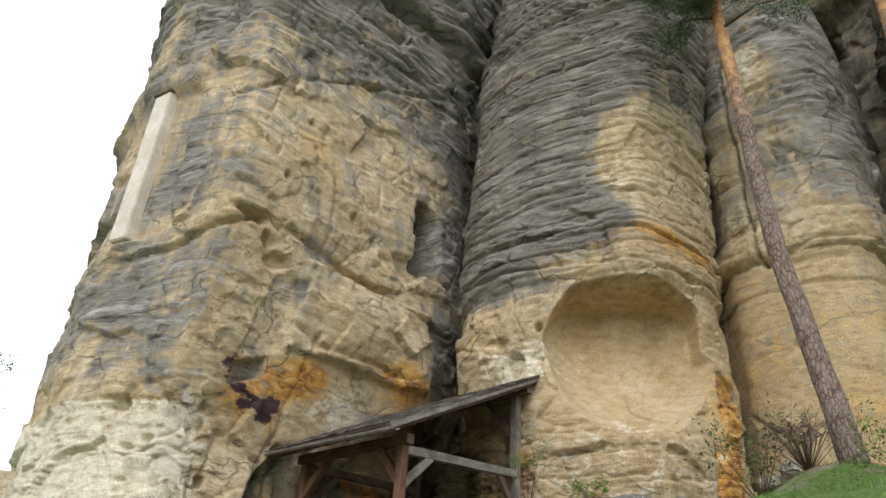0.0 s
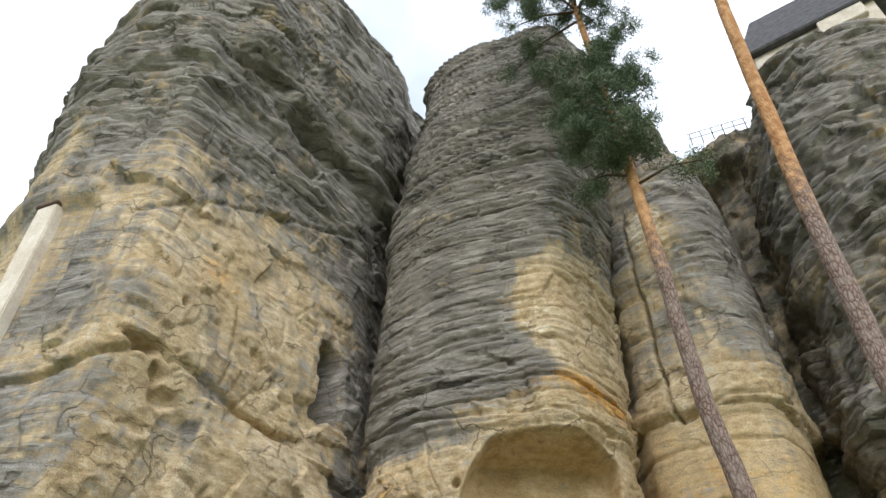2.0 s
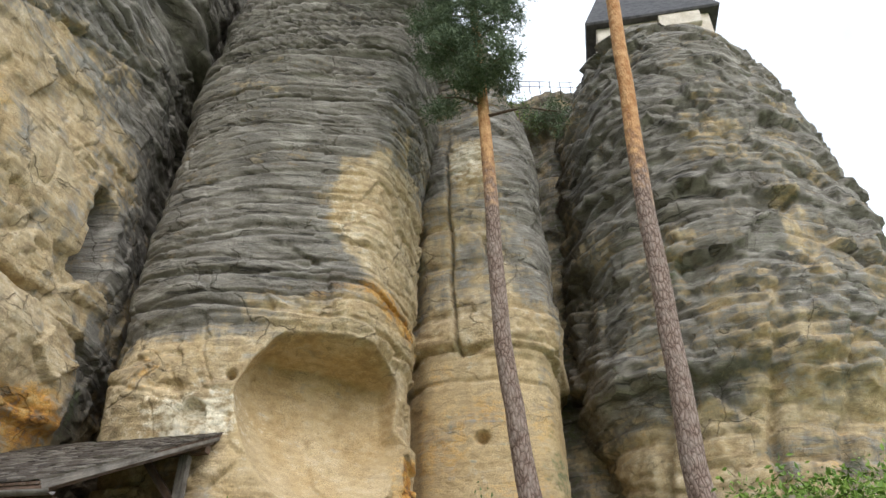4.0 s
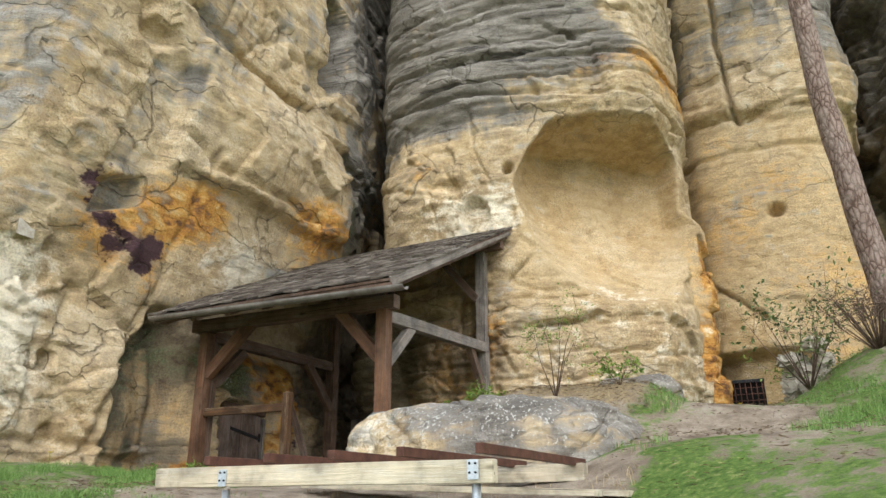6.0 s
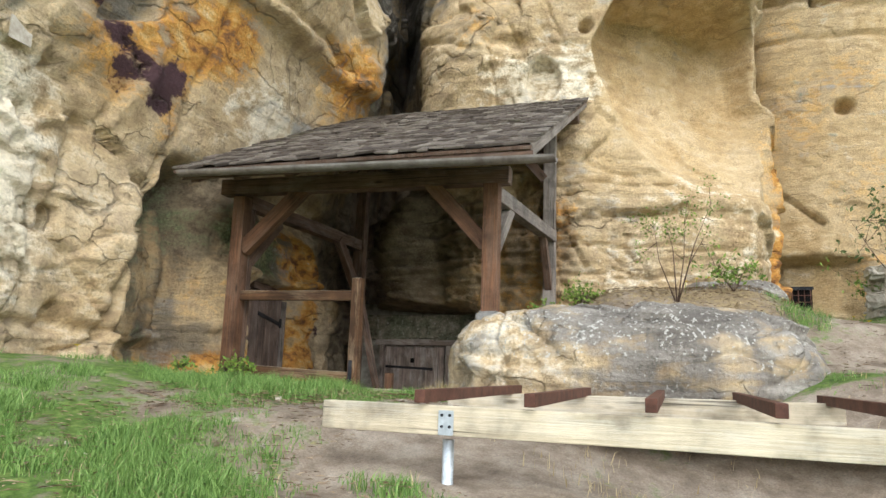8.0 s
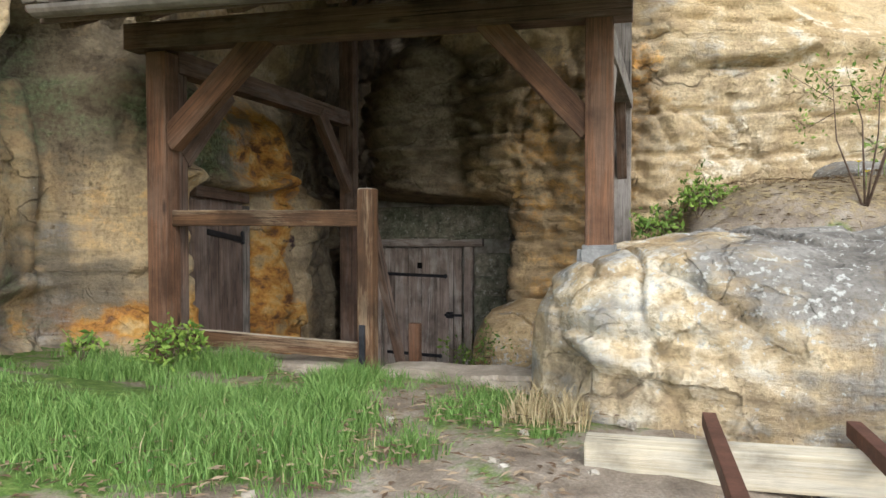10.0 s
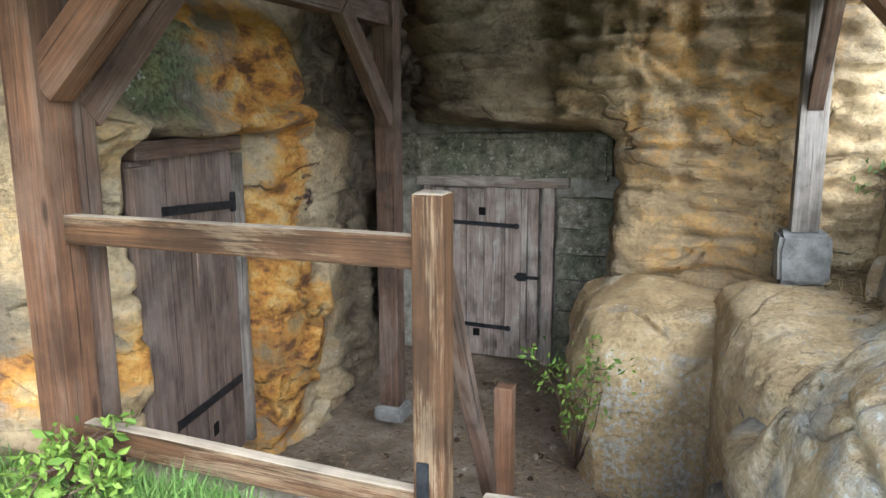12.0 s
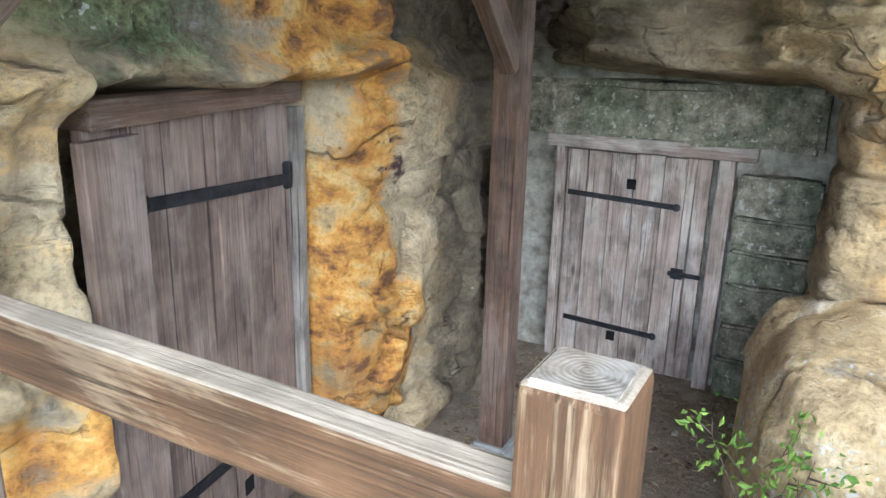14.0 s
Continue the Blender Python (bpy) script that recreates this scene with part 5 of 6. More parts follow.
# sill stones along the edge of the yard
for k, (y0, y1, z, x) in enumerate(((13.62, 12.27, 2.95, 9.52), (12.10, 10.98, 2.93, 9.58))):
    solo("sill_stone", slab(0.40, y0 - y1, 0.26, 0.03, 0.03, k + 5, 3), SILL, "worn pale stone sill at the edge of the yard", "sill stone", pose(x, (y0 + y1) / 2, z - 0.11, 0, 0, -3), "sill stones")


# ---- doors ----
def board_door(name, m, w, h, planks, label, gaps, seed, wood):
    """A ledged door, leaf in its local xz plane, outside towards -y, hinge at x = 0."""
    d = new(name)
    d.matrix_world = m
    tagged(d, label, "door", kind="structure")
    r = np.random.RandomState(seed)
    cuts = np.cumsum(r.uniform(0.8, 1.25, planks))
    cuts = np.concatenate([[0], cuts / cuts[-1] * w])
    for x0, x1 in zip(cuts, cuts[1:]):
        b = timber(x1 - x0 - 0.006, 0.045, h + r.uniform(-0.012, 0.0), 0.004, 0.002, seed + x0 * 9, 5)
        part("plank", b, wood, d, m @ pose((x0 + x1) / 2, r.uniform(-0.004, 0.004), 0))
    for x0, z0 in gaps:
        # A black slab on the planks takes the place of the hole's dark.
        part("vent_hole", slab(0.075, 0.010, 0.085, 0.002), BLACK, d, m @ pose(x0, -0.0285, z0), "small dark square opening")
    return d


def strap_hinge(d, m, x0, x1, z, z1=None, width=0.045):
    p0, p1 = Vector((x0, -0.032, z)), Vector((x1, -0.032, z1 if z1 is not None else z))
    b = timber(0.012, width, (p1 - p0).length, 0.003, 0.001, 3, 3)
    h = part("strap_hinge", b, IRON, d, m @ beam_pose(p0, p1), "black forged strap hinge")
    tip = bmesh.new()
    bmesh.ops.create_uvsphere(tip, u_segments=10, v_segments=6, radius=width * 0.72)
    bmesh.ops.scale(tip, vec=(1, 0.3, 1), verts=tip.verts)
    part("hinge_tip", tip, IRON, h, m @ Matrix.Translation(p0))
    return h


D1 = pose(10.22, 14.14, 1.98, 0, 0, 13.5)
d1 = board_door("door_1", D1, 1.42, 2.24, 6, "tall dark plank door with black strap hinges in the rock, closed", ((0.86, 0.36),), 21, WOOD_DOOR)
strap_hinge(d1, D1, 0.26, 1.36, 1.93, 1.84, 0.055)
strap_hinge(d1, D1, 0.30, 1.36, 0.62, 0.54, 0.055)
part("latch", slab(0.05, 0.03, 0.14, 0.006), IRON, d1, D1 @ pose(1.37, -0.035, 1.86), "iron hinge block")
part("side_board", timber(0.28, 0.05, 2.20, 0.006, 0.003, 4), WOOD_DOOR, d1, D1 @ pose(0.08, -0.05, 0), "dark fixed side board")
part("door_jamb", timber(0.07, 0.08, 2.2, 0.006, 0.004, 6), WOOD_GREY, d1, D1 @ pose(1.47, -0.03, 0), "pale weathered jamb")
part("door_head", timber(0.10, 0.12, 1.5, 0.008, 0.006, 7), WOOD_DARK, d1, D1 @ pose(-0.02, -0.02, 2.28) @ pose(0, 0, 0, 0, 90, 0), "dark lintel board")

D2 = pose(14.66, 13.98, 1.80, 0, 0, -90)
d2 = board_door("door_2", D2, 1.18, 1.88, 6, "small grey-brown plank door with strap hinges in a stone wall, closed", ((0.56, 1.62), (0.50, 0.26)), 22, WOOD_ASH)
strap_hinge(d2, D2, 0.94, 0.02, 1.47, 1.50)
strap_hinge(d2, D2, 0.86, 0.06, 0.33, 0.36)
part("bolt", slab(0.26, 0.03, 0.035, 0.006), IRON, d2, D2 @ pose(1.06, -0.045, 0.92), "iron sliding bolt")
part("bolt_plate", slab(0.10, 0.02, 0.09, 0.004), IRON, d2, D2 @ pose(1.0, -0.03, 0.92), "iron bolt plate")
part("door_jamb", timber(0.12, 0.10, 1.92, 0.008, 0.004, 8), WOOD_ASH, d2, D2 @ pose(1.29, -0.05, -0.02), "grey worn door jamb")
part("door_jamb", timber(0.07, 0.10, 1.92, 0.008, 0.004, 9), WOOD_ASH, d2, D2 @ pose(-0.05, -0.04, -0.02), "grey worn door jamb")
part("door_head", timber(0.11, 0.12, 1.66, 0.008, 0.004, 10), WOOD_ASH, d2, D2 @ pose(-0.16, -0.06, 1.95) @ pose(0, 0, 0, 0, 90, 0), "grey worn lintel")

# masonry that closes the cleft round the back door
masonry = solo("masonry_wall", slab(0.30, 2.7, 2.75, 0.01, 0.012, 3, 6), MORTAR, "grey mortared wall that closes the cleft around the back door", "wall", pose(14.86, 13.2, 3.10), kind="structure")
r5 = np.random.RandomState(6)
zb = 1.76
for k in range(6):
    hgt = r5.uniform(0.26, 0.36)
    part("stone", slab(0.22, 0.58, hgt - 0.012, 0.022, 0.018, k + 30, 2), BLOCK, masonry, pose(14.64, 12.30, zb + hgt / 2))
    zb += hgt
    if zb > 3.85:
        break
part("stone", slab(0.26, 2.3, 0.46, 0.05, 0.05, 8, 6), BLOCK, masonry, pose(14.62, 13.2, 4.02), "grey rough-cast stone lintel")


# ---- boulders ----
def blob(name, c, r, seed, label, power=2.6, rough=0.12, n=170, rz=0, stains=None, detail=None, group=""):
    th = np.linspace(-math.pi, math.pi, 2 * n, endpoint=False)
    ph = np.linspace(-1.35, math.pi / 2, n)
    TH, PH = np.meshgrid(th, ph)

    def sg(v, e):
        return np.sign(v) * np.abs(v) ** e

    e = 2 / power
    P = np.stack([sg(np.cos(PH), e) * sg(np.cos(TH), e) * r[0], sg(np.cos(PH), e) * sg(np.sin(TH), e) * r[1], sg(np.sin(PH), e) * r[2]], -1)
    ca, sa = math.cos(radians(rz)), math.sin(radians(rz))
    P = np.stack([P[..., 0] * ca - P[..., 1] * sa, P[..., 0] * sa + P[..., 1] * ca, P[..., 2]], -1)
    N = P / np.array(r) ** 2
    N /= np.linalg.norm(N, axis=-1)[..., None] + 1e-9
    W = (P + np.array(c)).reshape(-1, 3)
    d = rough * (1.3 * fbm(W, 1.2, 2, seed) + 0.7 * fbm(W, 0.45, 3, seed + 1)) + 0.016 * fbm(W, 0.14, 2, seed + 2) + 0.006 * vnoise(W, 0.05, seed + 3)
    ridge = np.abs(vnoise(W + 0.2 * fbm(W, 0.6, 1, seed + 4)[:, None], 1.0, seed + 5))
    d -= 0.05 * np.exp(-(ridge / 0.035) ** 2)
    if detail:
        d = d + detail(W)
    W = W + N.reshape(-1, 3) * d[:, None]
    a, b = np.zeros((len(W), 4)), np.zeros((len(W), 4))
    if stains:
        stains(W, a, b)
    shape = (*TH.shape, 4)
    mesh = grid_mesh(name, W.reshape(*TH.shape, 3), {"stain_a": np.clip(a, 0, 1).reshape(shape), "stain_b": np.clip(b, 0, 1).reshape(shape)}, wrap=True)
    return solo(name, mesh, ROCK, label, "boulder", group=group)


def boulder_detail(W):
    x, y, z = W.T
    d = -0.14 * bump2(y + 0.05 * fbm(W, 0.3, 2, 300), z, 10.22, 3.26, 0.26, 0.07, 2)
    d -= 0.05 * np.exp(-(line_dist(y, z, ((10.7, 3.32), (10.45, 3.28), (10.25, 3.36), (10.0, 3.33), (9.85, 3.1), (9.8, 2.8))) / 0.025) ** 2)
    d -= 0.05 * np.exp(-(line_dist(y, z, ((8.9, 3.7), (9.0, 3.4), (8.8, 3.1))) / 0.03) ** 2)
    d -= 0.22 * bump2(y, z, 8.9, 2.8, 1.0, 0.35, 3)
    d += 0.07 * bump2(x, y, 9.35, 10.6, 0.5, 0.45, 3) * sstep(3.0, 3.4, z)
    h1, e1 = facets(W + 0.1 * fbm(W, 0.6, 2, 305)[:, None], (0.9, 0.9, 0.6), 306, 0.10, 0.035)
    d -= 0.55 * sstep(10.0, 10.7, x) * sstep(10.1, 10.6, y) * sstep(2.9, 3.3, z)
    return d + h1 - 0.025 * np.exp(-(e1 / 0.04) ** 2)


def boulder_stain(W, a, b):
    x, y, z = W.T
    n1, n2 = fbm(W, 0.9, 3, 310), fbm(W, 0.25, 3, 311)
    a[:, 0] = 0.40 + 0.22 * sstep(3.2, 3.8, z) * sstep(10.7, 9.7, y) + 0.16 * sstep(10.0, 9.2, y) + 0.35 * n1 + 0.25 * n2
    a[:, 1] = 0.02 + 0.15 * n1
    a[:, 2] = 0.22 + 0.35 * n2 + 0.24 * sstep(9.8, 10.4, y)
    b[:, 1] = 0.15 * sstep(8.2, 7.6, y) + 0.25 * n1
    b[:, 3] = 0.14 + 0.12 * sstep(3.1, 3.6, z) + 0.12 * n2


blob("boulder", (10.55, 9.2, 2.65), (2.02, 1.86, 1.22), 61, "big pale sandstone boulder with grey lichen beside the grass", 3.9, 0.085, 190, 0, boulder_stain, boulder_detail)


def shelf_stain(W, a, b):
    n1, n2 = fbm(W, 0.8, 3, 320), fbm(W, 0.3, 3, 321)
    a[:, 0], a[:, 1], a[:, 2] = 0.22 + 0.3 * n2, 0.22 + 0.3 * n1, 0.22 + 0.3 * n1
    a[:, 3] = 0.16 + 0.3 * n2
    b[:, 1] = 0.02 + 0.3 * n1
    b[:, 2] = 0.7
    b[:, 3] = 0.12 + 0.22 * sstep(2.9, 2.5, W[:, 2]) + 0.2 * n2


blob("rock_ledge", (13.15, 11.25, 1.95), (1.05, 0.98, 1.08), 71, "low brown sandstone ledge beside the back door", 5.0, 0.10, 120, 12, shelf_stain)
blob("rock_ledge", (11.95, 10.45, 2.35), (1.45, 0.66, 0.92), 72, "brown sandstone ledge under the back post", 4.6, 0.08, 120, 4, shelf_stain)

# low outcrop and squared stones at the foot of the alcove
blob("rock_ledge", (12.95, 7.95, 3.8), (0.6, 0.72, 0.82), 73, "lichen-grey rock stub at the foot of the alcove", 4.2, 0.09, 60, 10, boulder_stain)


# ---- plants ----
def leaf_cloud(rng, n, centre, spread, size, flat=0.0):
    """Folded leaves at random turns round a centre."""
    v, f = [], []
    for _ in range(n):
        c = np.array(centre) + rng.normal(0, 1, 3) * spread
        a = rng.normal(0, 1, 3)
        a[2] *= 1 - flat
        a /= np.linalg.norm(a)
        b = np.cross(a, rng.normal(0, 1, 3))
        b /= np.linalg.norm(b)
        up = np.cross(a, b)
        s = size * rng.uniform(0.6, 1.3)
        k = len(v)
        v += [c - a * s, c + b * s * 0.45 + up * s * 0.18, c + a * s, c - b * s * 0.45 + up * s * 0.18, c]
        f += [(k, k + 1, k + 4), (k + 1, k + 2, k + 4), (k + 2, k + 3, k + 4), (k + 3, k, k + 4)]
    return v, f


def tube(pts, radii, sides=8):
    bm = bmesh.new()
    rings = []
    for i, (p, r) in enumerate(zip(pts, radii)):
        p = Vector(p)
        d = (Vector(pts[min(i + 1, len(pts) - 1)]) - Vector(pts[max(i - 1, 0)])).normalized()
        x = d.orthogonal().normalized() if i == 0 else (rx - d * rx.dot(d)).normalized()
        rx, y = x, d.cross(x)
        rings.append([bm.verts.new(p + (x * math.cos(a) + y * math.sin(a)) * r) for a in np.linspace(0, 2 * math.pi, sides, endpoint=False)])
    for a, b in zip(rings, rings[1:]):
        for i in range(sides):
            bm.faces.new((a[i], a[(i + 1) % sides], b[(i + 1) % sides], b[i])).smooth = True
    bm.faces.new(rings[-1])
    bm.faces.new(rings[0][::-1])
    return bm


def merge(target_v, target_f, v, f):
    k = len(target_v)
    target_v += list(v)
    target_f += [tuple(i + k for i in q) for q in f]


def bm_lists(bm):
    bm.verts.ensure_lookup_table()
    bm.verts.index_update()
    v, f = [np.array(q.co) for q in bm.verts], [tuple(q.index for q in w.verts) for w in bm.faces]
    bm.free()
    return v, f


def needle_tuft(rng, c, length, n):
    v, f = [], []
    lean = rng.normal(0, 0.4, 3) + [0, 0, 0.15]
    for _ in range(n):
        d = rng.normal(0, 1, 3) + lean
        d /= np.linalg.norm(d)
        s = np.cross(d, rng.normal(0, 1, 3))
        s = s / np.linalg.norm(s) * 0.012
        o = np.array(c) + rng.normal(0, 0.10, 3)
        q = o + d * length * rng.uniform(0.6, 1.2)
        k = len(v)
        v += [o - s, o + s, q]
        f += [(k, k + 1, k + 2)]
    return v, f


def pine(path, radii, boughs, seed, label):
    """path: trunk points; boughs: (height fraction 0..1, dx, dy, dz, tufts)."""
    rng = np.random.RandomState(seed)
    tree = thing("pine_tree", *path[0], label, "tree", "pine trees")
    zs = np.linspace(0, 1, 26)
    P = np.array(path)
    t = np.linspace(0, 1, len(P))
    pts = [np.array([np.interp(q, t, P[:, i]) for i in range(3)]) + rng.normal(0, 0.012, 3) * [1, 1, 0] for q in zs]
    rr = [np.interp(q, t, radii) for q in zs]
    base = Vector(path[0])
    trunk = part("trunk", tube([Vector(p) - base for p in pts], rr, 18), BARK, tree, Matrix.Translation(base), "scaly pine trunk, orange higher up")
    for top, ex, ey, ez, tufts in boughs:
        h = np.interp(top, P[:, 2], t)
        o = np.array([np.interp(h, t, P[:, i]) for i in range(3)])
        e = np.array([ex, ey, ez])
        m = (o + e) / 2 + [0, 0, 0.12 * np.linalg.norm(e - o)]
        bough = part("bough", tube([o, m, e], [0.05, 0.032, 0.010], 6), TWIG, tree, None, "thin brown bough")
        cv, cf = [], []
        knots = [(rng.uniform(0.55, 1.05), rng.normal(0, 0.22, 3)) for _ in range(4)]
        for j in range(tufts):
            q, off = knots[j % 4]
            c = o * (1 - q) ** 2 + 2 * m * q * (1 - q) + e * q * q + off + rng.normal(0, 1, 3) * [0.15, 0.15, 0.11]
            merge(cv, cf, *needle_tuft(rng, c, 0.17, 52))
        part("needles", tri_mesh("needles", cv, cf, False), NEEDLE, bough, None, "dark green pine needles in loose tufts")
    return tree


rb = np.random.RandomState(31)
z1 = on_ground(14.4, 3.98)
boughs1 = [(15.6, 12.9, 2.55, 14.9, 16), (16.0, 12.6, 5.7, 15.7, 22)]
for k in range(32):
    zt = rb.uniform(15.9, 21.2)
    half = np.interp(zt, [15.5, 20.5], [0.8, 1.75])
    boughs1.append((zt + rb.uniform(0.2, 0.9), 12.7 + rb.normal(0, 0.6), 4.85 + rb.uniform(-1, 1) * half, zt, 26))
for k in range(46):
    zt = rb.uniform(23.6, 31.0)
    boughs1.append((min(zt + rb.uniform(-0.5, 0.8), 32.0), 12.8 + rb.normal(0, 0.9), 5.7 + rb.uniform(-1, 1) * np.interp(zt, [24, 27, 32], [2.5, 2.6, 2.2]), zt, 34))
pine([(14.4, 3.98, z1 - 0.15), (14.2, 4.22, 7.2), (13.9, 4.46, 9.5), (13.4, 4.52, 15.0), (13.1, 4.85, 24.3), (12.9, 5.3, 32.5)], [0.26, 0.21, 0.19, 0.15, 0.10, 0.04], boughs1, 5, "tall pine with scaly trunk and drooping dark crown")
z2 = on_ground(13.0, 1.2)
boughs2 = [(21.6, 12.7, -0.5, 21.4, 14)]
for k in range(18):
    zt = rb.uniform(24.5, 29.5)
    boughs2.append((min(zt + rb.uniform(-0.5, 0.5), 29.5), 12.8 + rb.normal(0, 1.2), 0.6 + rb.normal(0, 1.2), zt, 16))
pine([(13.05, 1.25, z2 - 0.15), (13.0, 1.2, 8.0), (13.0, 1.17, 12.5), (13.0, 0.85, 20.0), (12.95, 0.70, 24.0), (12.9, 0.5, 30.0)], [0.24, 0.205, 0.19, 0.165, 0.14, 0.06], boughs2, 6, "tall slender pine with orange upper trunk")


def shrub(name, x, y, z, height, width, leaves, size, material, seed, label, stems=7, bare=0.0, category="shrub", clump=None):
    rng = np.random.RandomState(seed)
    bush = thing(name, x, y, z, label, category)
    sv, sf, lv, lf = [], [], [], []
    per = max(1, leaves // stems)
    for k in range(stems):
        a, r = rng.uniform(0, 6.28), rng.uniform(0.2, 1) * width
        tip = np.array([x + r * math.cos(a), y + r * math.sin(a), z + height * rng.uniform(0.55, 1.0)])
        mid = np.array([x, y, z]) * 0.45 + tip * 0.55 + rng.normal(0, 0.06 * width, 3)
        merge(sv, sf, *bm_lists(tube([(x, y, z - 0.05), mid, tip], [0.006 * height + 0.003, 0.004 * height + 0.001, 0.002], 5)))
        for j in range(4):
            q = rng.uniform(0.35, 0.95)
            o = mid * (1 - q) + tip * q
            e = o + rng.normal(0, 0.28 * width, 3)
            merge(sv, sf, *bm_lists(tube([o, e], [0.005, 0.002], 4)))
            if rng.rand() >= bare:
                merge(lv, lf, *leaf_cloud(rng, per // 5 + 1, e, clump or 0.13 * width, size))
        if rng.rand() >= bare:
            merge(lv, lf, *leaf_cloud(rng, per // 5 + 1, tip, clump or 0.15 * width, size))
    part("branchwork", tri_mesh("branchwork", sv, sf), TWIG, bush)
    if lv:
        part("foliage", tri_mesh("foliage", lv, lf, False), material, bush)
    return bush


g = on_ground
shrub("shrub", 13.3, 4.45, g(13.3, 4.45), 1.05, 0.85, 260, 0.03, LEAF_DULL, 41, "brown twiggy shrub in half leaf at the foot of a pine", 60, 0.75)
shrub("shrub", 13.6, 5.45, g(13.6, 5.45), 1.6, 0.95, 700, 0.045, LEAF_DULL, 42, "thin shrub with small dull green leaves", 12, 0.2)
shrub("shrub", 14.3, 3.2, g(14.3, 3.2), 0.9, 0.8, 520, 0.04, LEAF, 43, "fresh green shrub beside a pine", 14)
shrub("shrub", 10.4, 0.3, g(10.4, 0.3), 1.4, 0.85, 2600, 0.05, LEAF, 44, "dense fresh green bush on the slope", 22)
shrub("shrub", 10.9, -0.9, g(10.9, -0.9), 1.5, 1.0, 2400, 0.05, LEAF, 45, "dense fresh green bush on the slope", 22)
shrub("sapling", 10.95, 8.7, max(g(10.95, 8.7), 3.9), 1.25, 0.5, 520, 0.022, LEAF, 46, "young birch sapling in fresh leaf on the mound", 5, 0.1, "sapling")
shrub("sapling", 12.2, 10.05, g(12.2, 10.05), 0.9, 0.25, 90, 0.03, LEAF_DULL, 47, "thin sapling beside the back post", 4, 0.2, "sapling")
shrub("plant", 11.1, 9.9, 4.02, 0.22, 0.34, 380, 0.03, LEAF, 48, "low fresh green plants on the mound", 12, 0, "plant")
shrub("plant", 10.6, 10.25, 3.82, 0.16, 0.2, 160, 0.03, LEAF, 49, "low fresh green plants beside the corner post", 10, 0, "plant")
shrub("plant", 11.9, 8.0, g(11.9, 8.0), 0.35, 0.3, 240, 0.035, LEAF, 50, "low fresh green plants at the foot of the rock", 10, 0, "plant")
shrub("shrub", 12.1, 12.02, 1.95, 0.95, 0.42, 420, 0.030, LEAF, 51, "small green bush beside the rock ledge", 10, 0.1)
shrub("plant", 9.14, 13.52, 3.0, 0.17, 0.26, 360, 0.030, LEAF, 52, "broad-leaved weeds at the foot of the post", 12, 0, "plant")
shrub("plant", 8.75, 13.95, 3.05, 0.16, 0.12, 50, 0.035, LEAF, 53, "broad-leaved weeds under the rock", 8, 0, "plant")
shrub("shrub", 17.6, 3.0, g(17.6, 3.0), 1.3, 0.8, 900, 0.04, LEAF_DULL, 54, "green shrub in the gorge between the rocks", 12)
shrub("shrub", 19.6, 4.0, 21.2, 1.2, 0.8, 700, 0.05, LEAF, 55, "small bush rooted on a rock ledge", 12)
shrub("shrub", 13.9, 11.95, 15.5, 0.35, 0.35, 240, 0.04, LEAF, 56, "tuft of green in a crack of the rock", 8)
shrub("shrub", 15.2, 5.6, g(15.2, 5.6), 0.7, 0.5, 420, 0.035, LEAF, 57, "low green shrub among loose stones", 10)


# far tree and wall beyond the tower's left side
def broad_tree(x, y, z, h, seed):
    rng = np.random.RandomState(seed)
    tree = thing("tree", x, y, z, "distant leafy tree on the hill", "tree")
    bv, bf, lv, lf = [], [], [], []
    merge(bv, bf, *bm_lists(tube([(x, y, z - 0.3), (x, y, z + h * 0.5), (x, y, z + h * 0.8)], [0.22, 0.14, 0.05], 8)))
    for k in range(26):
        a, r = rng.uniform(0, 6.28), rng.uniform(0.3, 1) * h * 0.36
        e = (x + r * math.cos(a), y + r * math.sin(a), z + h * rng.uniform(0.35, 1.0))
        merge(bv, bf, *bm_lists(tube([(x, y, z + h * rng.uniform(0.25, 0.6)), e], [0.05, 0.01], 5)))
        merge(lv, lf, *leaf_cloud(rng, 60, e, 0.4, 0.11))
    part("trunk", tri_mesh("trunk", bv, bf), TWIG, tree)
    part("crown", tri_mesh("crown", lv, lf, False), LEAF_DULL, tree)


broad_tree(8.0, 45.0, on_ground(8, 45) + 8.0, 5.5, 61)
blob("hill", (9, 52, 2), (30, 12, 8.0), 62, "distant dark earth bank beyond the rocks", 2.2, 0.6, 40)

# ---- grass ----

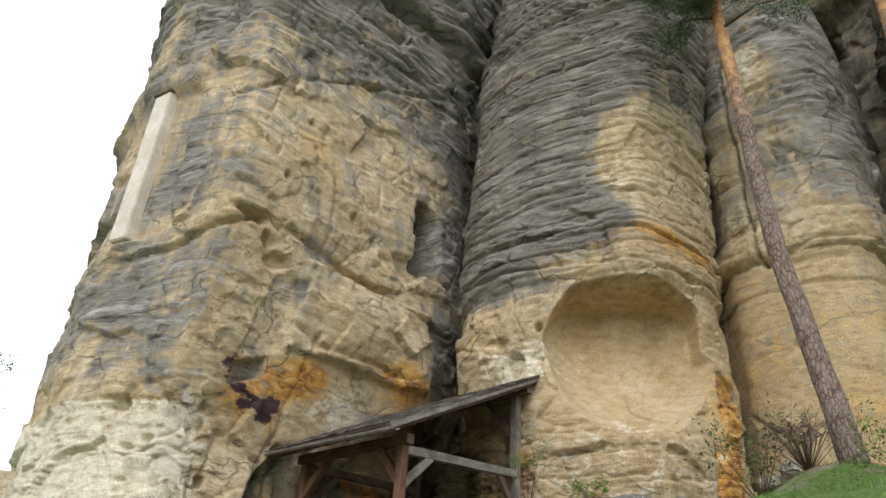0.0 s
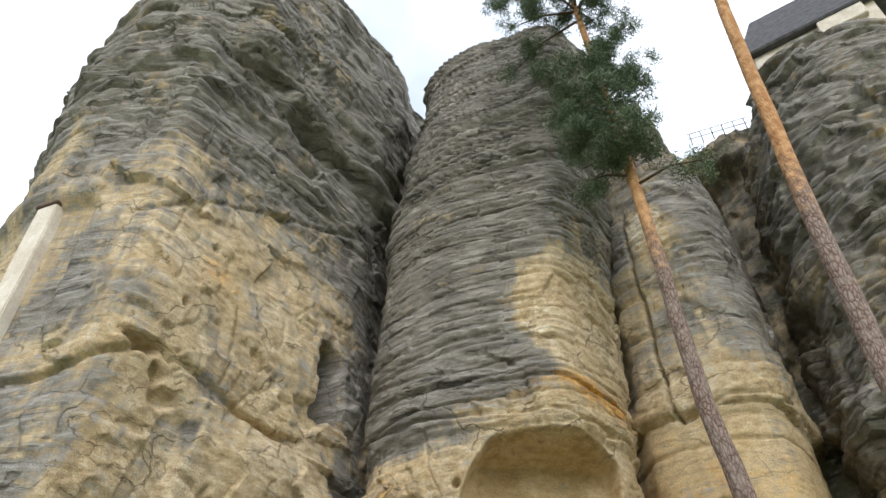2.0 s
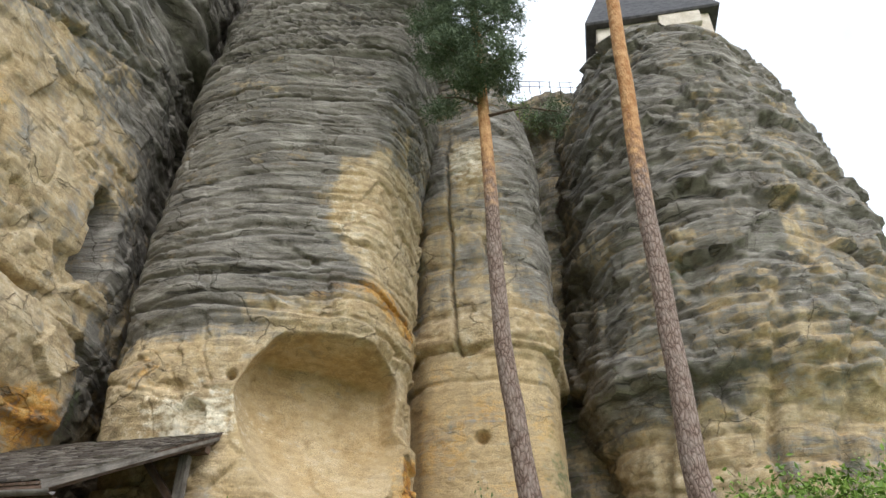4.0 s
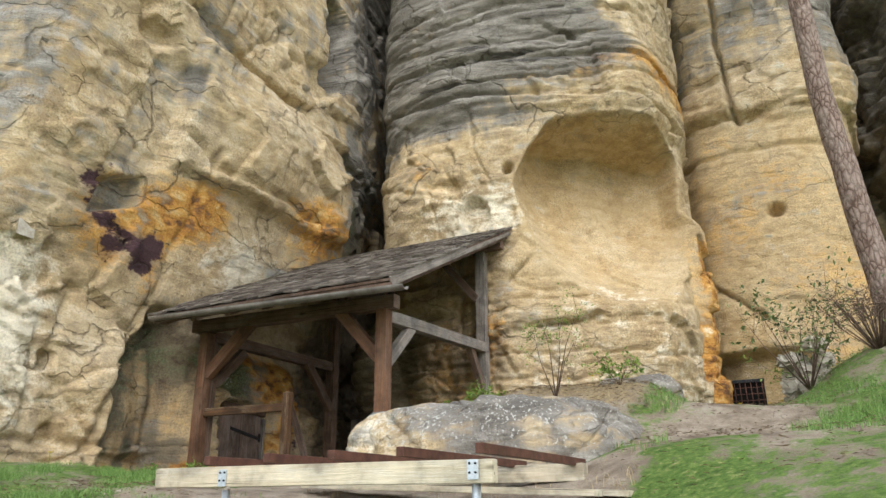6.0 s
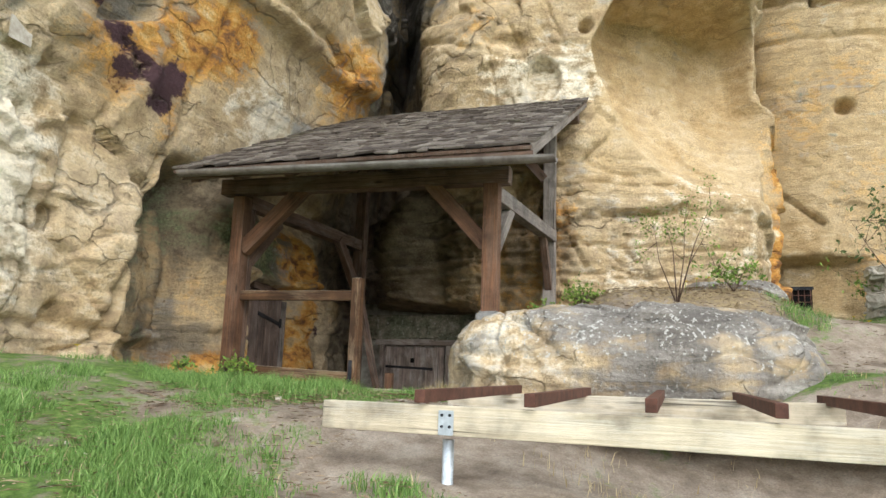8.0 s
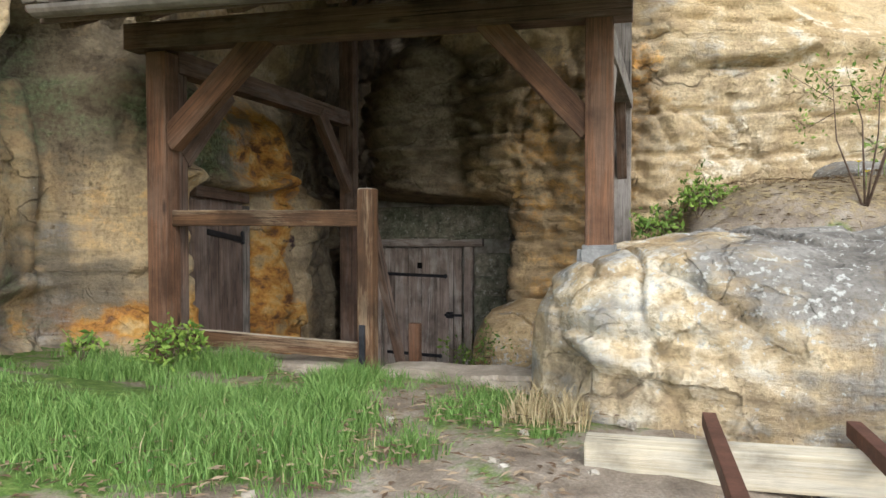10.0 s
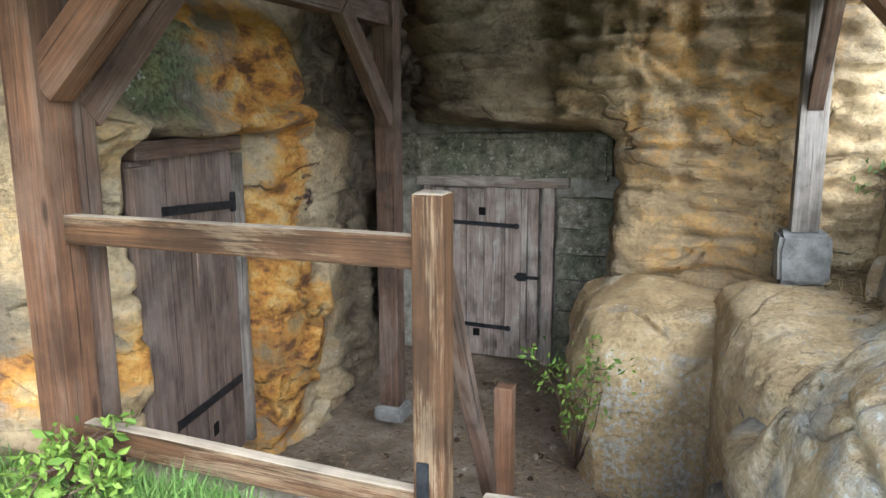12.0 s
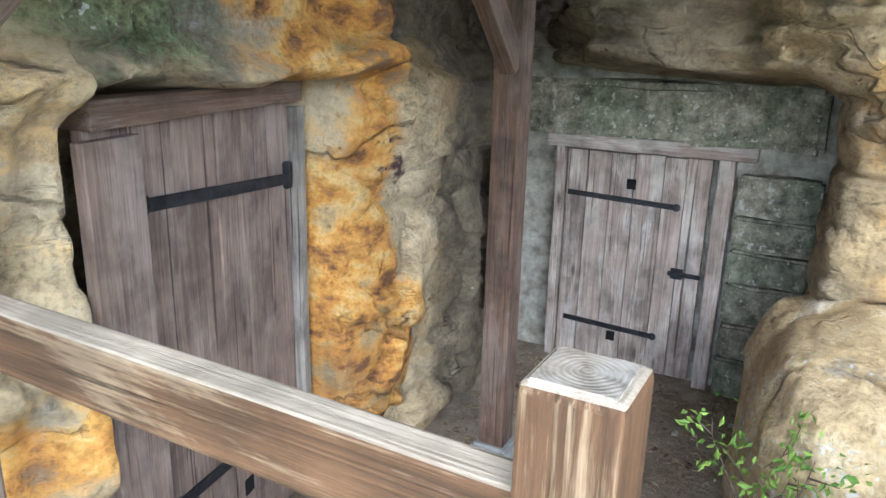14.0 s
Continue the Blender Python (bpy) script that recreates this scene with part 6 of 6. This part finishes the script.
def blades(count, x0, x1, y0, y1, h0, h1, keep, seed):
    r = np.random.RandomState(seed)
    x, y = r.uniform(x0, x1, count), r.uniform(y0, y1, count)
    flat2 = np.stack([x, y, 0 * x], -1)
    tuft = fbm(flat2, (0.55, 0.55, 1), 3, 210) + 0.5 * fbm(flat2, (1.1, 1.1, 1), 3, 202)
    ok = keep(x, y) & (tuft + r.uniform(-0.28, 0.28, count) > 0.08 + 0.06 * np.exp(-(path_dist(x, y) / 0.55) ** 2))
    x, y, tuft = x[ok], y[ok], tuft[ok]
    n = len(x)
    z = ground_height(x, y) - 0.01
    h = r.uniform(h0, h1, n) * np.clip(0.6 + 0.9 * tuft, 0.4, 1.5)
    a, b = r.uniform(0, 6.28, n), r.uniform(0, 6.28, n)
    w = r.uniform(0.0018, 0.0040, n)
    bend = h * r.uniform(0.15, 0.75, n)
    base = np.stack([x, y, z], -1)
    side = np.stack([np.cos(a) * w, np.sin(a) * w, 0 * w], -1)
    mid = base + np.stack([np.cos(b) * bend * 0.3, np.sin(b) * bend * 0.3, h * 0.6], -1)
    tip = base + np.stack([np.cos(b) * bend, np.sin(b) * bend, h * (1 - 0.15 * bend / h)], -1)
    V = np.stack([base - side, base + side, mid + side * 0.8, mid - side * 0.8, tip], 1).reshape(-1, 3)
    k = np.arange(n)[:, None] * 5
    quads, tris = k + np.array([0, 1, 2, 3]), k + np.array([3, 2, 4])
    mesh = bpy.data.meshes.new("grass")
    mesh.vertices.add(len(V))
    mesh.vertices.foreach_set("co", V.reshape(-1).astype(np.float32))
    loops = np.concatenate([quads, tris], 1).reshape(-1)
    mesh.loops.add(len(loops))
    mesh.loops.foreach_set("vertex_index", loops.astype(np.int32))
    mesh.polygons.add(2 * n)
    mesh.polygons.foreach_set("loop_start", np.stack([k[:, 0] // 5 * 7, k[:, 0] // 5 * 7 + 4], 1).reshape(-1).astype(np.int32))
    mesh.update(calc_edges=True)
    mesh.validate()
    return mesh


def meadow(x, y):
    return (path_dist(x, y) > 0.1) & ~((x > 9.4) & (y > 11)) & ~((x > 8.35) & (x < 12.6) & (y > 7.3) & (y < 11.05)) & ~((x > 5.5) & (x < 8.6) & (y > 7.0) & (y < 10.7))


def thin_path(x, y):
    return (vnoise(np.stack([x, y, 0 * x], -1), (0.6, 0.6, 1), 220) > -0.25) & ~((x > 9.4) & (y > 10.9)) & ~((x > 8.35) & (x < 12.6) & (y > 7.3) & (y < 11.05)) & (path_dist(x, y) < 0.9)


solo("grass", blades(150000, 3.4, 9.42, 9.4, 14.6, 0.07, 0.17, meadow, 81), BLADE, "fresh green grass in uneven tufts", "grass", kind="stuff")
solo("grass", blades(22000, 7.8, 9.36, 11.3, 13.9, 0.10, 0.24, lambda x, y: (x > 8.6 + 0.5 * np.sin(y * 3)) & ~((y < 12.0) & (x > 8.8)), 82), BLADE, "taller green grass along the edge of the yard", "grass", kind="stuff")
solo("grass", blades(110000, 3.0, 9.2, 8.8, 12.9, 0.03, 0.10, thin_path, 83), BLADE, "short trodden grass", "grass", kind="stuff")
solo("grass", blades(80000, 8.5, 18.5, -1.5, 7.6, 0.06, 0.16, lambda x, y: (x - 10.2) ** 2 / 6 + (y - 6.3) ** 2 > 0.7, 84), BLADE, "green grass on the slope below the rocks", "grass", kind="stuff")
solo("grass", blades(14000, 1.0, 7.0, 8.5, 14.8, 0.04, 0.11, meadow, 85), BLADE, "short green grass before the rock face", "grass", kind="stuff")
solo("dry_grass", blades(5200, 4.5, 12.4, 7.0, 12.6, 0.05, 0.16, lambda x, y: ~((x > 9.4) & (y > 10.7)) & ~((x > 8.5) & (x < 10.2) & (y > 7.4)), 86), STRAW, "dry straw-coloured grass", "grass", kind="stuff")
solo("dry_grass", blades(420, 8.45, 8.8, 10.6, 11.05, 0.08, 0.22, lambda x, y: x > 0, 87), STRAW, "dry straw-coloured tuft against the boulder", "grass", kind="stuff")


def litter_bits(count, x0, x1, y0, y1, keep, seed):
    """Dead leaves and needles lying flat on the earth."""
    r = np.random.RandomState(seed)
    v, f = [], []
    for _ in range(count):
        x, y = r.uniform(x0, x1), r.uniform(y0, y1)
        if not keep(x, y):
            continue
        z = on_ground(x, y) + 0.03 + r.uniform(0, 0.02)
        a, ln, wd = r.uniform(0, 6.28), r.uniform(0.012, 0.05), r.uniform(0.003, 0.016)
        c, s = math.cos(a), math.sin(a)
        k = len(v)
        v += [(x - c * ln, y - s * ln, z), (x - s * wd, y + c * wd, z + 0.006), (x + c * ln, y + s * ln, z + 0.004), (x + s * wd, y - c * wd, z + 0.008)]
        f += [(k, k + 1, k + 2), (k, k + 2, k + 3)]
    return tri_mesh("leaf_litter", v, f, False)


solo("leaf_litter", litter_bits(5200, 3.5, 9.3, 8.8, 12.8, lambda x, y: not (5.5 < x < 8.6 and 7 < y < 10.6), 91), DEAD_LEAF, "scattered dead leaves and straw on the path", "leaf litter", kind="stuff")
solo("leaf_litter", litter_bits(2600, 10.2, 14.4, 11.6, 14.2, lambda x, y: True, 92), DEAD_LEAF, "scattered dead leaves and needles in the yard", "leaf litter", kind="stuff")
solo("leaf_litter", litter_bits(2600, 10.3, 13.0, 7.4, 10.4, lambda x, y: x > 10.6, 93), DEAD_LEAF, "dead leaves on the mound", "leaf litter", kind="stuff")
solo("leaf_litter", litter_bits(2600, 7.0, 15.0, 3.0, 7.4, lambda x, y: True, 94), DEAD_LEAF, "dead leaves and straw on the slope", "leaf litter", kind="stuff")


def flower(x, y, z, r, seed):
    rng = np.random.RandomState(seed)
    f = thing("dandelion", x, y, z, "yellow dandelion in bloom", "flower", "dandelions")
    part("stem", tube([(x, y, z - 0.02), (x + 0.01, y, z + 0.06), (x, y, z + 0.12)], [0.004, 0.003, 0.003], 5), LEAF, f)
    bm = bmesh.new()
    for k in range(14):
        a = k * 6.283 / 14
        q = [bm.verts.new((x + math.cos(a + s) * rr, y + math.sin(a + s) * rr, z + 0.12 + zz)) for s, rr, zz in ((0, 0.002, 0), (0.2, r * 0.8, 0.012), (0, r, 0.016), (-0.2, r * 0.8, 0.012))]
        bm.faces.new(q)
    part("petals", bm, PETAL, f)


for k, (fx, fy) in enumerate(((6.9, 13.6), (5.6, 13.9), (11.9, 8.3), (12.1, 8.45), (11.3, 8.6), (14.8, 5.9), (14.9, 5.7), (15.0, 5.8), (12.3, 6.4), (14.6, 6.1))):
    flower(fx, fy, on_ground(fx, fy) + 0.03, 0.035, k)

# ---- unfinished timber deck on galvanised feet ----
deck_frame = thing("deck_frame", 5.78, 9.0, 2.4, "unfinished deck of pale beams with rust-brown steel bars", "deck frame")
beam("near_beam", (5.78, 10.62, 2.865), (5.78, 7.56, 2.84), 0.10, 0.155, WOOD_PALE, deck_frame, (0, 0, 1), "pale weathered timber beam")
beam("far_beam", (8.02, 10.58, 2.90), (8.02, 7.55, 2.92), 0.16, 0.16, WOOD_PALE, deck_frame, (0, 0, 1), "pale new timber beam")
for yb in (10.02, 9.42, 8.82, 8.24, 7.63):
    beam("steel_bar", (5.68, yb, 2.985), (8.30, yb + 0.02, 3.02), 0.06, 0.07, RUSTY, deck_frame, (0, 0, 1), "rust-brown steel bar", 0.005, 0.0)
for yb in (9.88, 7.70):
    part("foot", tube([(5.78, yb, 2.0), (5.78, yb, 2.76)], [0.032, 0.032], 14), ZINC, deck_frame, None, "galvanised tube foot")
    br = part("bracket", slab(0.008, 0.085, 0.13, 0.003), ZINC, deck_frame, pose(5.722, yb, 2.85), "galvanised bracket plate")
    for dy, dz in ((-0.022, 0.04), (0.022, 0.04), (-0.022, -0.02), (0.022, -0.02)):
        part("bolt", tube([(5.718, yb + dy, 2.85 + dz), (5.711, yb + dy, 2.85 + dz)], [0.009, 0.008], 8), IRON, br)
for yb in (9.6, 7.7):
    part("foot", tube([(8.02, yb, 2.4), (8.02, yb, 2.83)], [0.032, 0.032], 12), ZINC, deck_frame, None, "galvanised tube foot")
for k, (xx, y0, y1) in enumerate(((7.36, 10.0, 7.0), (7.08, 10.03, 7.2))):
    pl = timber(0.24, 0.05, y0 - y1, 0.004, 0.003, 50 + k)
    solo("plank", pl, WOOD_PALE, "pale new plank lying under the steel bars", "plank", beam_pose((xx, y0, on_ground(7.2, 9.5) + 0.12), (xx, y1, on_ground(7.2, 7.2) + 0.12)), "loose planks")

# ---- small things by the rocks ----
solo("metal_plate", slab(0.24, 0.012, 0.22, 0.003), STONE, "small pale square plate fixed to the rock face", "plate", pose(6.56, left_face(6.56, 6.1) - 0.01, 6.1))
r9 = np.random.RandomState(9)
for k in range(12):
    px, py = 14.8 + r9.uniform(-0.2, 0.2), (5.12, 5.42, 5.62)[k % 3] + r9.uniform(-0.08, 0.08) + 0.06 * (k // 3)
    solo("stone", slab(r9.uniform(0.25, 0.45), r9.uniform(0.25, 0.4), r9.uniform(0.18, 0.3), 0.05, 0.05, k + 70, 3), STONE, "rough pale stone of a small dry pile", "stone",
         pose(px, py, on_ground(px, py) + 0.10 + 0.22 * (k // 3), r9.uniform(-8, 8), r9.uniform(-8, 8), r9.uniform(0, 90)), "dry stone pile")
solo("stone", slab(0.12, 0.34, 0.5, 0.02, 0.02, 90, 2), STONE, "upright pale stone slab beside the cellar grate", "stone", pose(17.1, 7.2, on_ground(17.1, 7.2) + 0.2, 0, 4, 8))
grate = thing("cellar_grate", 17.3, 6.85, 4.5, "small rusty grate in a low opening of the rock", "grate")
part("frame", slab(0.06, 0.75, 0.06, 0.006), IRON, grate, pose(17.30, 6.58, 5.06))
part("frame", slab(0.06, 0.75, 0.06, 0.006), IRON, grate, pose(17.30, 6.58, 4.52))
for k in range(7):
    part("bar", tube([(17.30, 6.26 + k * 0.107, 4.5), (17.30, 6.26 + k * 0.107, 5.08)], [0.010, 0.010], 6), RUSTY, grate)
for k in range(3):
    part("bar", tube([(17.30, 6.22, 4.66 + k * 0.13), (17.30, 6.94, 4.66 + k * 0.13)], [0.008, 0.008], 6), RUSTY, grate)
# A black slab behind the bars gives the hollow its dark.
part("hollow", slab(0.05, 0.72, 0.58, 0.0), BLACK, grate, pose(17.40, 6.58, 4.78), "dark hollow behind the bars")

# cones and stones on the floor of the yard
cone = bmesh.new()
bmesh.ops.create_icosphere(cone, subdivisions=2, radius=0.022)
for v in cone.verts:
    v.co *= 1 + 0.22 * math.sin(v.co.z * 700) + 0.1 * noise.noise(v.co * 90)
    v.co.z *= 1.35
cmesh = bpy.data.meshes.new("pine_cone")
cone.to_mesh(cmesh)
cone.free()
cmesh.materials.append(CONE)
peb = slab(0.05, 0.04, 0.03, 0.008, 0.01, 5, 2)
pmesh = bpy.data.meshes.new("pebble")
peb.to_mesh(pmesh)
peb.free()
pmesh.materials.append(STONE)
for k in range(46):
    px, py = r9.uniform(10.9, 14.3), r9.uniform(12.1, 14.0)
    kind = k % 3
    solo("pebble" if kind == 0 else "pine_cone", pmesh if kind == 0 else cmesh, STONE, "small pale stone on the earth" if kind == 0 else "brown pine cone on the earth", "pebble" if kind == 0 else "pine cone",
         pose(px, py, on_ground(px, py) + 0.015, r9.uniform(0, 180), r9.uniform(0, 60), r9.uniform(0, 360)), "pebbles" if kind == 0 else "pine cones")
for k in range(26):
    px, py = r9.uniform(5.0, 9.0), r9.uniform(10.3, 12.6)
    solo("pebble", pmesh, STONE, "small pale stone on the trodden path", "pebble", pose(px, py, on_ground(px, py) + 0.012, r9.uniform(0, 180), 0, r9.uniform(0, 360)), "pebbles")

# ---- plastered wall set into the left tower, chapel on the right tower ----
pw = thing("plaster_wall", 4.75, 15.8, 10.2, "cream plastered wall set under a rock overhang", "wall")
part("wall", slab(0.34, 0.62, 4.75, 0.03, 0.03, 3, 5), PLASTER, pw, pose(5.06, 16.92, 12.55, 0, 0, 15))
# Board added in place of the brown edge of the rock overhang.
part("coping", slab(0.42, 0.7, 0.10, 0.02, 0.02, 4, 2), WOOD_DARK, pw, pose(5.04, 16.92, 14.97, 0, 0, 15), "dark board standing in for the edge of the rock overhang")

chapel = thing("chapel", 22, -0.9, 24, "small white chapel with dark slate roof on the rock", "chapel")
part("wall", slab(3.3, 4.7, 4.2, 0.03, 0.02, 5, 3), PLASTER, chapel, pose(23.1, -2.0, 25.95))
part("gable", slab(0.7, 1.7, 1.1, 0.03, 0.02, 6, 3), PLASTER, chapel, pose(21.55, -3.1, 27.8), "pale plastered gable")
bm = bmesh.new()
rings = []
for hx, hy, hz in ((1.95, 2.75, 0), (2.0, 2.8, 0.10), (0.12, 1.7, 4.4)):
    rings.append([bm.verts.new((sx * hx, sy * hy, hz)) for sx, sy in ((-1, -1), (1, -1), (1, 1), (-1, 1))])
bm.faces.new(rings[0][::-1])
bm.faces.new(rings[2])
for ra, rc in zip(rings, rings[1:]):
    for i in range(4):
        bm.faces.new((ra[i], ra[(i + 1) % 4], rc[(i + 1) % 4], rc[i]))
part("roof", bm, SLATE, chapel, pose(23.1, -2.0, 28.0), "steep dark slate roof")
fence = thing("footbridge_rail", 23.2, 2.7, 26.4, "thin metal railing across the gap between the towers", "railing")
for k in range(6):
    part("post", tube([(23.0 + 0.1 * k, 3.9 - 0.45 * k, 26.4), (23.0 + 0.1 * k, 3.9 - 0.45 * k, 27.2)], [0.02, 0.02], 6), IRON, fence)
for zr in (26.85, 27.18):
    part("rail", tube([(22.98, 4.0, zr), (23.52, 1.5, zr)], [0.018, 0.018], 6), IRON, fence)
